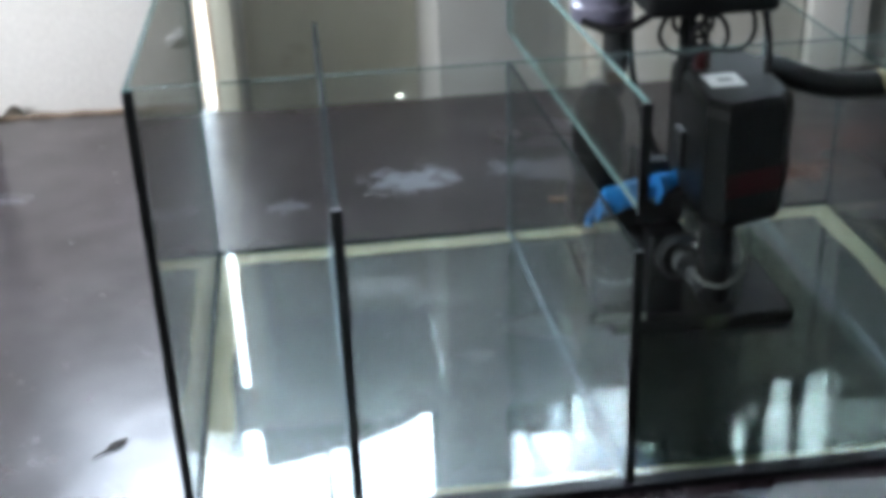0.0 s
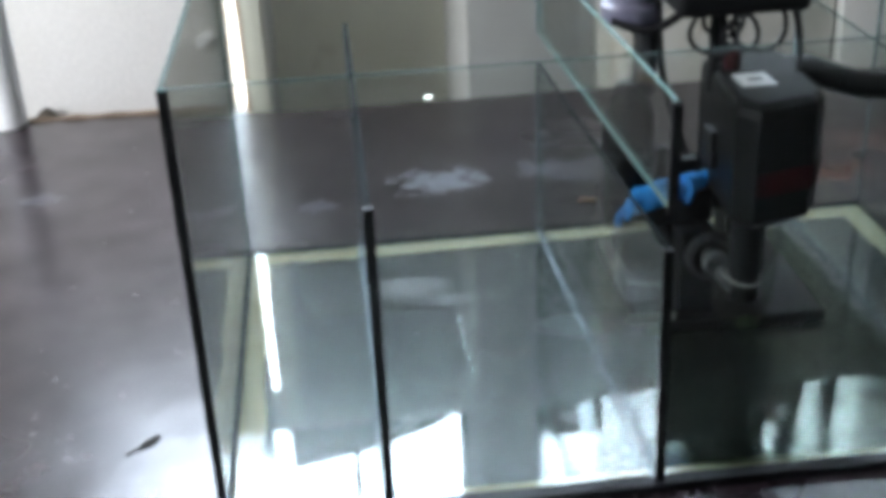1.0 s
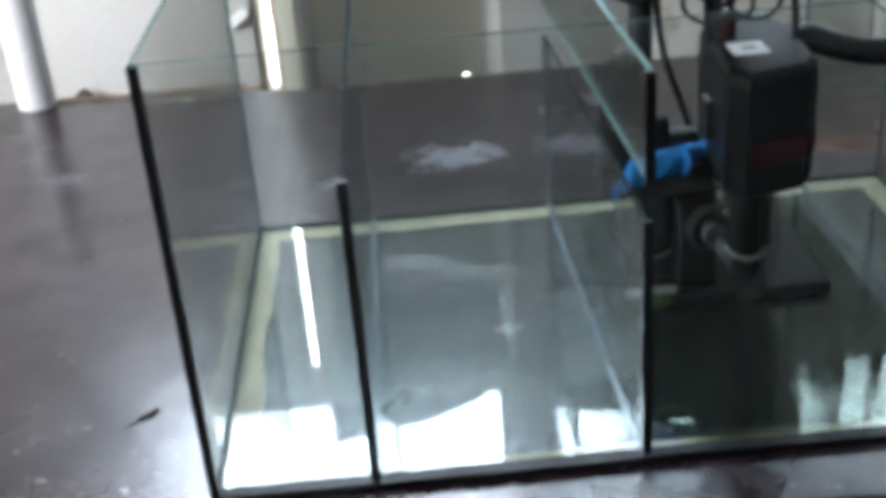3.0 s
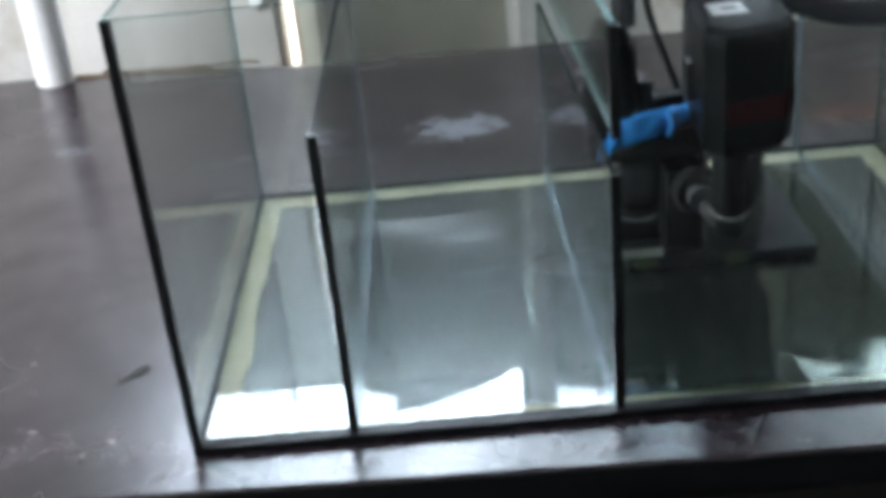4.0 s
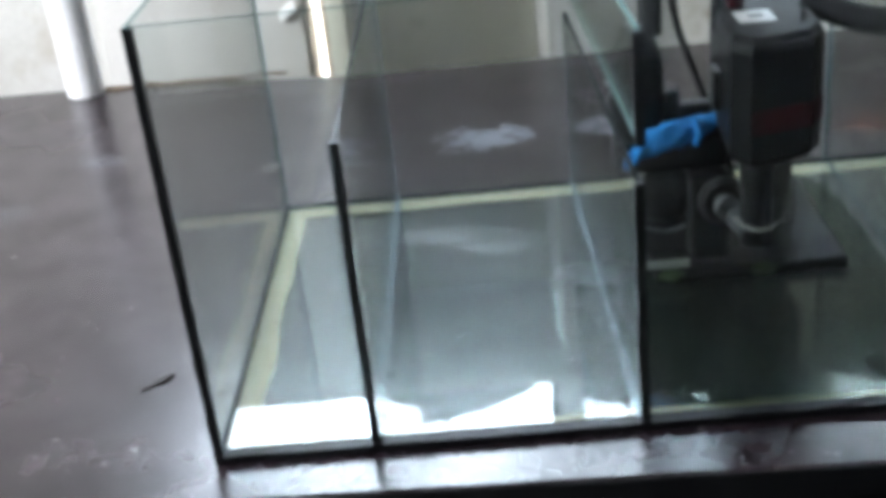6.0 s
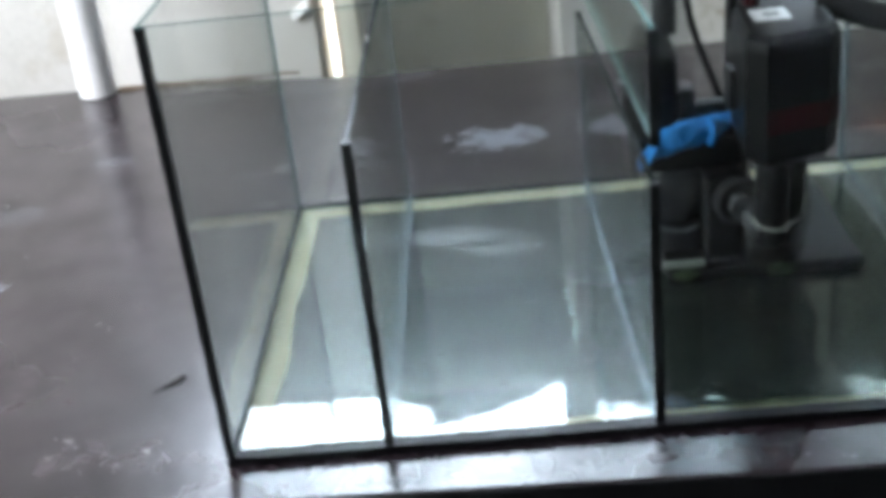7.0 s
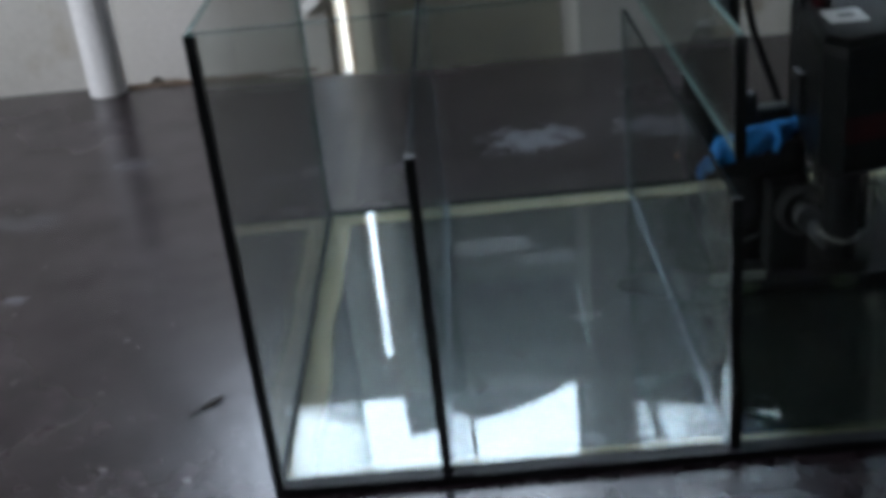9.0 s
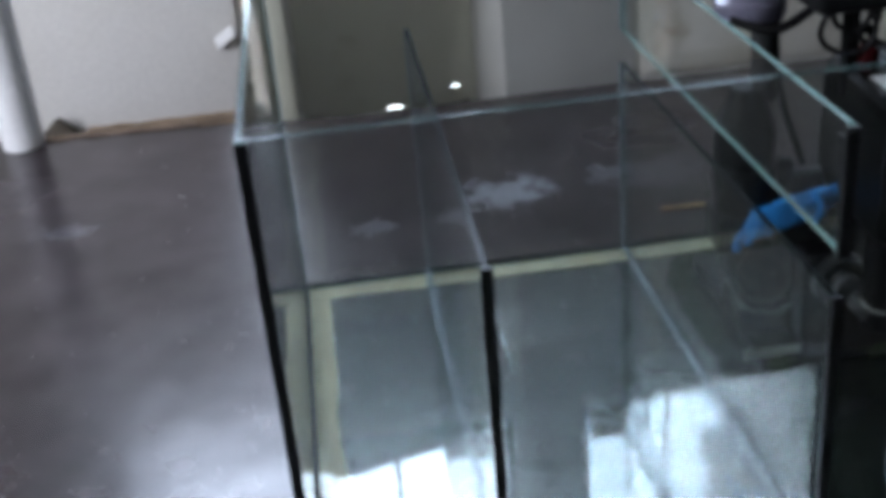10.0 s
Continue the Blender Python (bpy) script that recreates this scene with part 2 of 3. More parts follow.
# ---- mesh helpers ----
def box_bm(x0, y0, z0, x1, y1, z1, bevel=0.0, seg=2, bm=None):
    own = bmesh.new()
    bmesh.ops.create_cube(own, size=1.0)
    for v in own.verts:
        v.co = Vector(((x0 + x1) / 2 + v.co.x * (x1 - x0), (y0 + y1) / 2 + v.co.y * (y1 - y0), (z0 + z1) / 2 + v.co.z * (z1 - z0)))
    if bevel:
        bmesh.ops.bevel(own, geom=own.edges[:], offset=bevel, segments=seg, affect="EDGES", profile=0.5)
    if bm is None:
        return own
    me = bpy.data.meshes.new("tmp")
    own.to_mesh(me)
    own.free()
    bm.from_mesh(me)
    bpy.data.meshes.remove(me)
    return bm


def lathe(profile, seg=28, at=(0, 0, 0), axis="Z"):
    """Turned form from (radius, height) pairs."""
    bm = bmesh.new()
    rings = []
    for r, h in profile:
        ring = []
        for i in range(seg):
            a = 2 * math.pi * i / seg
            p = Vector((r * math.cos(a), r * math.sin(a), h))
            if axis == "X":
                p = Vector((p.z, p.x, p.y))
            elif axis == "Y":
                p = Vector((p.x, -p.z, p.y))
            ring.append(bm.verts.new(p + Vector(at)))
        rings.append(ring)
    for a, b in zip(rings, rings[1:]):
        for i in range(seg):
            bm.faces.new((a[i], a[(i + 1) % seg], b[(i + 1) % seg], b[i]))
    bm.faces.new(list(reversed(rings[0])))
    bm.faces.new(rings[-1])
    bmesh.ops.recalc_face_normals(bm, faces=bm.faces[:])
    return bm


def smooth_path(points, n=12):
    pts = [Vector(p) for p in points]
    pts = [2 * pts[0] - pts[1]] + pts + [2 * pts[-1] - pts[-2]]
    out = []
    for a, b, c, d in zip(pts, pts[1:], pts[2:], pts[3:]):
        for i in range(n):
            t = i / n
            out.append(0.5 * (2 * b + (c - a) * t + (2 * a - 5 * b + 4 * c - d) * t * t + (3 * b - a - 3 * c + d) * t ** 3))
    out.append(pts[-2])
    return out


def tube(points, r, seg=10, n=10, ribs=0.0, bm=None):
    """A hose or cable along a smooth line; ribs: height of its corrugation."""
    bm = bm or bmesh.new()
    path = smooth_path(points, n)
    side = None
    rings = []
    for i, p in enumerate(path):
        d = (path[min(i + 1, len(path) - 1)] - path[max(i - 1, 0)]).normalized()
        if side is None:
            side = d.orthogonal().normalized()
        side = (side - d * side.dot(d)).normalized()
        up = d.cross(side)
        rr = r + (ribs if i % 2 else 0)
        rings.append([bm.verts.new(p + rr * (side * math.cos(2 * math.pi * k / seg) + up * math.sin(2 * math.pi * k / seg))) for k in range(seg)])
    for a, b in zip(rings, rings[1:]):
        for k in range(seg):
            bm.faces.new((a[k], a[(k + 1) % seg], b[(k + 1) % seg], b[k]))
    bm.faces.new(list(reversed(rings[0])))
    bm.faces.new(rings[-1])
    return bm


def mesh_of(name, bm, mats, smooth=False):
    me = bpy.data.meshes.new(name)
    bmesh.ops.recalc_face_normals(bm, faces=bm.faces[:])
    bm.to_mesh(me)
    bm.free()
    for m in mats if isinstance(mats, (list, tuple)) else [mats]:
        me.materials.append(m)
    if smooth:
        me.polygons.foreach_set("use_smooth", [True] * len(me.polygons))
        me.set_sharp_from_angle(angle=radians(40))
    return me


def thing(name, at, label, category, group=""):
    e = new(name)
    e.location = at
    e.empty_display_size = 0.02
    return tagged(e, label, category, group)


def part(name, bm, material, parent, label="", smooth=True):
    """One mesh under a thing or a part; the bmesh is in world places."""
    ob = new(name, mesh_of(name, bm, material, smooth))
    base = Vector(parent.location)
    p = parent
    while p.parent:
        p = p.parent
        base += Vector(p.location)
    ob.parent = parent
    ob.location = -base if parent.parent is None else (0, 0, 0)
    if label:
        tagged(ob, label)
    return ob


def solo(name, bm, material, label, category, kind="", smooth=True, group=""):
    ob = new(name, mesh_of(name, bm, material, smooth))
    return tagged(ob, label, category, group, kind)


def frame_with_holes(x0, x1, z0, z1, y0, y1, holes, axis="y"):
    """A wall slab with real openings: a grid of blocks round the holes, (a0, a1, z0, z1) each."""
    xs = sorted({x0, x1, *(h[0] for h in holes), *(h[1] for h in holes)})
    zs = sorted({z0, z1, *(h[2] for h in holes), *(h[3] for h in holes)})
    bm = bmesh.new()

    def solid(i, k):
        if not (0 <= i < len(xs) - 1 and 0 <= k < len(zs) - 1):
            return False
        cx, cz = (xs[i] + xs[i + 1]) / 2, (zs[k] + zs[k + 1]) / 2
        return not any(h[0] < cx < h[1] and h[2] < cz < h[3] for h in holes)

    def quad(*ps):
        ps = [Vector((p[0], p[1], p[2])) if axis == "y" else Vector((p[1], p[0], p[2])) for p in ps]
        bm.faces.new([bm.verts.new(p) for p in ps])

    for i in range(len(xs) - 1):
        for k in range(len(zs) - 1):
            if not solid(i, k):
                continue
            a, b, c, d = xs[i], xs[i + 1], zs[k], zs[k + 1]
            for y in (y0, y1):
                quad((a, y, c), (b, y, c), (b, y, d), (a, y, d))
            if not solid(i - 1, k):
                quad((a, y0, c), (a, y1, c), (a, y1, d), (a, y0, d))
            if not solid(i + 1, k):
                quad((b, y0, c), (b, y1, c), (b, y1, d), (b, y0, d))
            if not solid(i, k - 1):
                quad((a, y0, c), (b, y0, c), (b, y1, c), (a, y1, c))
            if not solid(i, k + 1):
                quad((a, y0, d), (b, y0, d), (b, y1, d), (a, y1, d))
    bmesh.ops.remove_doubles(bm, verts=bm.verts[:], dist=1e-5)
    return bm


# ---- the room ----
GZ, CZ = -0.46, 2.35
XL, XR, YB, YF = -1.75, 2.6, -2.4, 1.75
WIN = [(-0.55, 0.40, 1.064, 2.12), (0.57, 1.055, 1.068, 2.12), (1.17, 1.52, 1.068, 2.12)]
GAP = (-0.104, -0.066, -0.235, 1.03)
RECESS = (-0.0195, 0.440, GZ, 1.043)
LEAKS = [(0.192, 0.232, -0.444, -0.435), (0.360, 0.382, -0.403, -0.396)]

solo("floor", box_bm(XL - 0.1, YB - 0.1, GZ - 0.12, XR + 0.1, YF + 0.14, GZ), GROUND, "dark worn cement floor of the room", "floor", "structure", False)
solo("ground", box_bm(-60, YF + 0.15, GZ - 0.2, 60, 160, GZ - 0.03), YARD, "pale sunny cement yard outside the windows", "ground", "structure", False)
m, nt, ln = mat("bright_hazy_sky")
em = nt.new("ShaderNodeEmission")
em.inputs[0].default_value, em.inputs[1].default_value = (0.85, 0.95, 1.07, 1), 7.5
ln.new(em.outputs[0], nt.new("ShaderNodeOutputMaterial").inputs[0])
solo("backdrop", box_bm(-70, 34, GZ - 0.1, 70, 34.2, 70), m, "plain bright hazy white sky beyond the yard", "sky", "structure", False)
solo("ceiling", box_bm(XL - 0.1, YB - 0.1, CZ, XR + 0.1, YF + 0.14, CZ + 0.1), CEIL, "plain white painted ceiling of the room", "ceiling", "structure", False)
solo("wall_north", frame_with_holes(XL - 0.1, XR + 0.1, GZ, CZ, YF, YF + 0.12, WIN + [GAP, RECESS]), WALL, "grimy cream wall with windows and a sunlit slit", "wall", "structure", False)
solo("wall_west", frame_with_holes(YB, YF, GZ, CZ, XL - 0.1, XL, [(-0.55, 0.45, 0.3, 1.7)], axis="x"), WALL, "dirty white side wall with a window", "wall", "structure", False)
# unseen walls that close the room, kept grey so that little light bounces
solo("wall_east", box_bm(XR, YB, GZ, XR + 0.1, YF, CZ), LOW_BOUNCE_WALL, "unseen side wall of the room, grey to cut bounced light", "wall", "structure", False)
solo("wall_south", box_bm(XL, YB - 0.1, GZ, XR, YB, CZ), LOW_BOUNCE_WALL, "unseen wall behind the camera, grey to cut bounced light", "wall", "structure", False)

# ---- table ----
TZ = -0.0072


def build_table():
    t = thing("low_table", (0.3, 0.5, GZ), "low dark brown varnished table with stains and a chipped rim", "table")
    bm = bmesh.new()
    xs = [-1.45 + i * 0.1 for i in range(35)]
    back = lambda x: 1.097 + 0.068 * min(1.0, max(0.0, (0.05 - x) / 0.4))
    front = lambda x: -0.059 - 0.032 * min(0.9, max(-0.6, x))
    rows = []
    for x in xs:
        rows.append([bm.verts.new((x, y, z)) for y, z in ((front(x), TZ - 0.012), (front(x), TZ - 0.004), (front(x) + 0.004, TZ), (back(x) - 0.004, TZ), (back(x), TZ - 0.004), (back(x), TZ - 0.012))])
    for a, b in zip(rows, rows[1:]):
        for k in range(6):
            bm.faces.new((a[k], b[k], b[(k + 1) % 6], a[(k + 1) % 6]))
    bm.faces.new(rows[0])
    bm.faces.new(list(reversed(rows[-1])))
    part("tabletop", bm, TABLE, t, smooth=False)
    bm = bmesh.new()
    ring = [[bm.verts.new((x, front(x) + y, TZ + z)) for y, z in ((-0.0015, -0.03), (-0.0015, -0.002), (0.0002, -0.0012), (0.003, -0.0125), (0.003, -0.03))] for x in xs]
    for a, b in zip(ring, ring[1:]):
        for k in range(5):
            bm.faces.new((a[k], b[k], b[(k + 1) % 5], a[(k + 1) % 5]))
    bm.faces.new(ring[0])
    bm.faces.new(list(reversed(ring[-1])))
    part("edge_band", bm, PLASTIC, t, "black edge band", False)
    part("apron", box_bm(-1.38, 0.02, TZ - 0.12, 1.88, 0.04, TZ - 0.0122, 0.002), PLASTIC, t)
    part("apron", box_bm(-1.38, 1.05, TZ - 0.12, 1.88, 1.07, TZ - 0.0122, 0.002), PLASTIC, t)
    for x in (-1.36, 1.8):
        for y in (0.045, 0.985):
            part("leg", box_bm(x, y, GZ, x + 0.06, y + 0.06, TZ - 0.0122, 0.003), TABLE, t)
    return t


build_table()


# ---- tank ----
W, D, H, G = 0.80, 0.545, 0.40, 0.005
FZ = 0.0
P2X, P3X, P5X = 0.142, 0.384, 0.695


def pane_bm(x0, y0, z0, x1, y1, z1):
    bm = box_bm(x0, y0, z0, x1, y1, z1, 0.0004, 1)
    size = (x1 - x0, y1 - y0, z1 - z0)
    thin = size.index(min(size))
    bmesh.ops.recalc_face_normals(bm, faces=bm.faces[:])
    for f in bm.faces:
        f.material_index = 0 if abs(f.normal[thin]) > 0.9 else 1
    return bm


def bead_bm(x0, y0, z0, x1, y1, z1, wob=0.0006, seed=0):
    """A hand-laid bead of sealant: a slightly uneven bevelled strip."""
    bm = box_bm(x0, y0, z0, x1, y1, z1)
    size = [x1 - x0, y1 - y0, z1 - z0]
    ax = size.index(max(size))
    long_edges = [e for e in bm.edges if abs((e.verts[0].co - e.verts[1].co)[ax]) > 0.9 * size[ax]]
    bmesh.ops.subdivide_edges(bm, edges=long_edges, cuts=int(size[ax] / 0.012), use_grid_fill=True)
    c = Vector(((x0 + x1) / 2, (y0 + y1) / 2, (z0 + z1) / 2))
    for v in bm.verts:
        o = v.co - c
        o[ax] = 0
        n = noise.noise(Vector((v.co.x * 60 + seed, v.co.y * 60, v.co.z * 60)))
        if o.length > 1e-6:
            v.co += o.normalized() * wob * n
    return bm


def lean(bm, dx, dz=0.0, above=1.0):
    """Set the far end of a divider askew by dx, and its top edge lower there by dz."""
    for v in bm.verts:
        k = max(0.0, v.co.y) / D
        v.co.x += dx * k
        if v.co.z > above:
            v.co.z -= dz * k
    return bm


def build_tank():
    t = thing("aquarium_sump", (W / 2, D / 2, TZ), "frameless clear glass sump tank, black sealed seams, standing empty on foam", "glass tank")
    g2 = [GLASS, GLASS_EDGE]
    part("bottom_pane", pane_bm(0.0005, 0.0005, -G, W - 0.0005, D - 0.0005, FZ), [GLASS_FLOOR, GLASS_EDGE], t, "dusty glass floor of the tank", False)
    part("front_pane", pane_bm(0, -G, -G, W, 0, H), g2, t, "", False)
    part("back_pane", pane_bm(0, D, -G, W, D + G, H), g2, t, "", False)
    part("side_pane", pane_bm(-G, -G, -G, 0, D + G, H), g2, t, "", False)
    part("side_pane", pane_bm(W, -G, -G, W + G, D + G, H), g2, t, "", False)
    part("divider", pane_bm(P2X - G / 2, 0.003, 0.002, P2X + G / 2, D - 0.003, 0.290), [GLASS, EDGE_DARK], t, "low glass divider", False)
    part("divider", lean(pane_bm(P3X - G / 2, 0.003, 0.002, P3X + G / 2, D - 0.003, 0.231), -0.012, 0.006, 0.2), [GLASS, EDGE_DARK], t, "low glass divider under a slot", False)
    part("divider", lean(pane_bm(P3X + 0.0015 - G / 2, 0.003, 0.264, P3X + 0.0015 + G / 2, D - 0.003, 0.360), -0.012, 0.004, 0.2), [GLASS, EDGE_BRIGHT], t, "upper glass divider above a slot", False)
    part("divider", pane_bm(P5X - G / 2, 0.003, 0.002, P5X + G / 2, D - 0.003, 0.29), g2, t, "low glass divider", False)
    s = 0.0042
    seams = [
        (-G, -G - 0.001, -G, 0.0025, 0.003, H - 0.001), (W - 0.0025, -G - 0.001, -G, W + G, 0.003, H - 0.001),
        (-0.001, D - 0.001, 0, 0.0012, D + 0.001, H - 0.002), (W - 0.0012, D - 0.001, 0, W + 0.001, D + 0.001, H - 0.002),
        (P2X - s, -0.001, 0, P2X + s, 0.004, 0.2905), (P2X - 0.003, D - 0.004, 0, P2X + 0.003, D + 0.001, 0.288),
        (P3X - s, -0.001, 0, P3X + s, 0.004, 0.2315), (P3X - 0.015, D - 0.004, 0, P3X - 0.009, D + 0.001, 0.224),
        (P3X + 0.0015 - s, -0.001, 0.2635, P3X + 0.0015 + s, 0.004, 0.358), (P3X - 0.0135, D - 0.004, 0.262, P3X - 0.0075, D + 0.001, 0.354),
        (P5X - 0.003, -0.001, 0, P5X + 0.003, 0.004, 0.288), (P5X - 0.003, D - 0.004, 0, P5X + 0.003, D + 0.001, 0.288),
        (-G, -G - 0.0015, TZ + 0.0003, W + G, 0.009, 0.0018), (0, D - 0.002, -0.001, W, D + 0.001, 0.002),
        (-0.001, 0.004, -0.001, 0.0028, D, 0.003), (W - 0.0028, 0.004, -0.001, W + 0.001, D, 0.003),
    ]
    for i, b in enumerate(seams):
        part("silicone_seam", bead_bm(*b, seed=i * 7.3), CLEAR_BEAD if i in (2, 3, 5, 7, 9, 11) else SILICONE, t)
    # added dark sheet: the skimmer's dark reflection put into the chamber floor's colour
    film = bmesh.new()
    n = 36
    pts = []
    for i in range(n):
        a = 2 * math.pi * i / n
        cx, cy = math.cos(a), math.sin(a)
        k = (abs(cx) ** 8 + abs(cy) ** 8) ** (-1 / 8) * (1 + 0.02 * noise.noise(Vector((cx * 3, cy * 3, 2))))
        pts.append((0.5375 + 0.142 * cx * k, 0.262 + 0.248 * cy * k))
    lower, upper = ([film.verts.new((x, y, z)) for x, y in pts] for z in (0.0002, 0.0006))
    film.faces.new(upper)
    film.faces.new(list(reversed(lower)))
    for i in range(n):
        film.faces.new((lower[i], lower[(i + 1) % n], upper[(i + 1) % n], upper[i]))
    part("reflection_sheet", film, DARK_SHEET, t, "thin dark sheet on the glass floor, standing in for the skimmer's reflection", False)
    # faint squarish reflections on the floor, drawn as pale patches
    for cx, cy, rx, ry, seed in ((0.197, 0.415, 0.042, 0.020, 1.0), (0.262, 0.372, 0.044, 0.011, 4.0)):
        mark = bmesh.new()
        ring = []
        for i in range(28):
            a = 2 * math.pi * i / 28
            k = (abs(math.cos(a)) ** 5 + abs(math.sin(a)) ** 5) ** -0.2 * (1 + 0.12 * noise.noise(Vector((2 * math.cos(a), 2 * math.sin(a), seed))))
            ring.append((cx + rx * k * math.cos(a), cy + ry * k * math.sin(a)))
        lo, hi = ([mark.verts.new((x, y, z)) for x, y in ring] for z in (0.0002, 0.0004))
        mark.faces.new(hi)
        mark.faces.new(list(reversed(lo)))
        for i in range(28):
            mark.faces.new((lo[i], lo[(i + 1) % 28], hi[(i + 1) % 28], hi[i]))
        part("reflection_patch", mark, PALE_REFLECTION, t, "faint pale reflection drawn as a patch on the glass floor", False)
    for x, at, w, dx in ((P2X, P2X, 0.006, 0.0), (P3X, P3X - 0.0045, 0.0028, -0.010), (P5X, P5X, 0.0022, 0.0)):
        part("silicone_seam", lean(bead_bm(at - w, 0.004, -0.0002, at + w, D - 0.004, 0.0028, 0.0007, x * 50), dx), CLEAR_BEAD if x == P2X else PALE_BEAD, t, "clear sealant bead along the foot")
    return t


build_tank()


def foam_strip(a, b, w0, w1, along, seed, name="foam_strip"):
    """Cream strip with an uneven cut edge, under the rim of the glass floor."""
    n = 40
    bm = bmesh.new()
    lo, hi = TZ + 0.0002, -G - 0.0002
    rows = []
    for i in range(n + 1):
        s = a + (b - a) * i / n
        e = w1 + (w1 - w0) * 0.2 * noise.noise(Vector((s * 9 + seed, seed, 0))) + (w1 - w0) * 0.08 * noise.noise(Vector((s * 60, seed, 3)))
        ps = [(s, w0, lo), (s, e, lo), (s, e, hi), (s, w0, hi)]
        rows.append([bm.verts.new(p if along == "x" else (p[1], p[0], p[2])) for p in ps])
    for r, q in zip(rows, rows[1:]):
        for k in range(4):
            bm.faces.new((r[k], q[k], q[(k + 1) % 4], r[(k + 1) % 4]))
    bm.faces.new(rows[0])
    bm.faces.new(list(reversed(rows[-1])))
    return solo(name, bm, FOAM, "cream foam strip squeezed under the tank's rim", "foam strip", group="foam strips under the tank", smooth=False)


foam_strip(0.0, W, D, D - 0.026, "x", 1.0)
foam_strip(0.027, W - 0.03, 0.002, 0.027, "x", 5.0)
foam_strip(0.0, D - 0.028, 0.0, 0.025, "y", 9.0)
foam_strip(0.0, D - 0.028, W, W - 0.028, "y", 14.0)


# ---- wall: doors, posts, windows ----
def build_door(name, x0, x1, z0, z1, material, label, rails=True):
    t = thing(name, ((x0 + x1) / 2, YF - 0.01, z0), label, "door panel")
    tagged(t, kind="structure")
    part("panel", box_bm(x0, YF - 0.018, z0, x1, YF - 0.002, z1, 0.0015), material, t)
    if rails:
        part("rail", box_bm(x0 + 0.002, YF - 0.026, z1 - 0.07, x1 - 0.002, YF - 0.017, z1 - 0.002, 0.002), material, t)
        part("stile", box_bm(x0 + 0.001, YF - 0.024, z0, x0 + 0.03, YF - 0.017, z1 - 0.073, 0.002), material, t)
    return t


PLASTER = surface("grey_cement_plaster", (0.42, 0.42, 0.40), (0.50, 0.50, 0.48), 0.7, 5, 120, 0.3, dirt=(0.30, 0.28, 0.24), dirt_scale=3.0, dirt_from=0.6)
PANEL_STAINED = surface("stained_white_door_paint", (0.66, 0.63, 0.55), (0.84, 0.82, 0.77), 0.5, 6, 120, 0.2, dirt=(0.34, 0.25, 0.14), dirt_scale=7.0, dirt_from=0.6)
# light's fall-off to the right is put into this darker grey; dirt patches on top
PANEL_SHADED = surface("shaded_grey_panel", (0.30, 0.31, 0.29), (0.37, 0.38, 0.36), 0.55, 3, 120, 0.2, stretch=(2, 1, 0.7), dirt=(0.38, 0.36, 0.31), dirt_scale=3.0, dirt_from=0.62)
build_door("door_1", -0.565, -0.116, -0.212, 1.04, PANEL_WHITE, "white painted wooden door leaf, scuffed low down", False)
t = thing("door_2", (0.2, 2.26, GZ + 0.004), "cream painted door leaf with brown water stains, set back in a recess", "door panel")
tagged(t, kind="structure")
part("panel", frame_with_holes(-0.07, 0.72, GZ + 0.005, 1.07, 2.2502, 2.272, LEAKS), PANEL, t, smooth=False)
build_door("door_3", 0.722, 1.258, -0.235, 1.04, PANEL_STAINED, "cream painted door leaf with dirt along the foot", False)
build_door("door_4", 1.41, 2.1, -0.212, 1.04, PANEL_SHADED, "plain door leaf, its grey colour darkened for the shade on the right", False)


def build_post(x0, x1, y0, z1, material, label):
    t = thing("door_post", ((x0 + x1) / 2, YF - 0.02, GZ), label, "door post", "posts between the doors")
    tagged(t, kind="structure")
    part("shaft", box_bm(x0, y0, GZ + 0.06, x1, YF - 0.001, z1, 0.004), material, t)
    part("foot", box_bm(x0 - 0.004, y0 - 0.004, GZ, x1 + 0.004, YF - 0.001, GZ + 0.06, 0.003), material, t)


build_post(-0.064, -0.022, YF - 0.012, 1.06, PANEL, "narrow cream door post beside a sunlit slit")
# deep recess between the slit's post and a plastered column
RB = 2.25
t = thing("stub_column", (0.57, YF + 0.2, GZ), "square grey plastered column with a whiter side face", "column")
tagged(t, kind="structure")
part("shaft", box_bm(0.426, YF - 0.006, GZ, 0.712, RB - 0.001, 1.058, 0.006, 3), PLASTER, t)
# thin facing, whiter than the shaft, on the left side only
part("facing", box_bm(0.422, YF - 0.004, GZ, 0.4257, RB - 0.002, 1.04, 0.001), PANEL_WHITE, t, "thin whiter side facing")
solo("recess_side", box_bm(-0.062, YF + 0.121, GZ, -0.02, RB - 0.001, 1.058, 0.002), PLASTER, "plastered side wall of the deep recess", "wall", "structure")
solo("recess_roof", box_bm(-0.019, YF + 0.121, 1.044, 0.4215, RB - 0.001, 1.058), PLASTER, "plastered top of the deep recess", "ceiling", "structure", False)
solo("recess_floor", box_bm(-0.062, YF + 0.141, GZ - 0.02, 0.43, RB + 0.03, GZ + 0.004), GROUND, "dark dirty cement floor of the recess", "floor", "structure", False)
build_post(1.266, 1.402, YF - 0.05, 1.06, PANEL_WHITE, "broad white door post")

# pillar out in the yard, seen through the slit
t = thing("gate_pillar", (-0.60, 4.0, GZ - 0.03), "square cream rendered gate pillar in the yard", "pillar")
part("shaft", box_bm(-0.92, 3.87, GZ - 0.03, -0.276, 4.35, 1.3, 0.01), WALL, t)
part("cap", box_bm(-0.94, 3.85, 1.3, -0.262, 4.37, 1.38, 0.012), WALL, t)
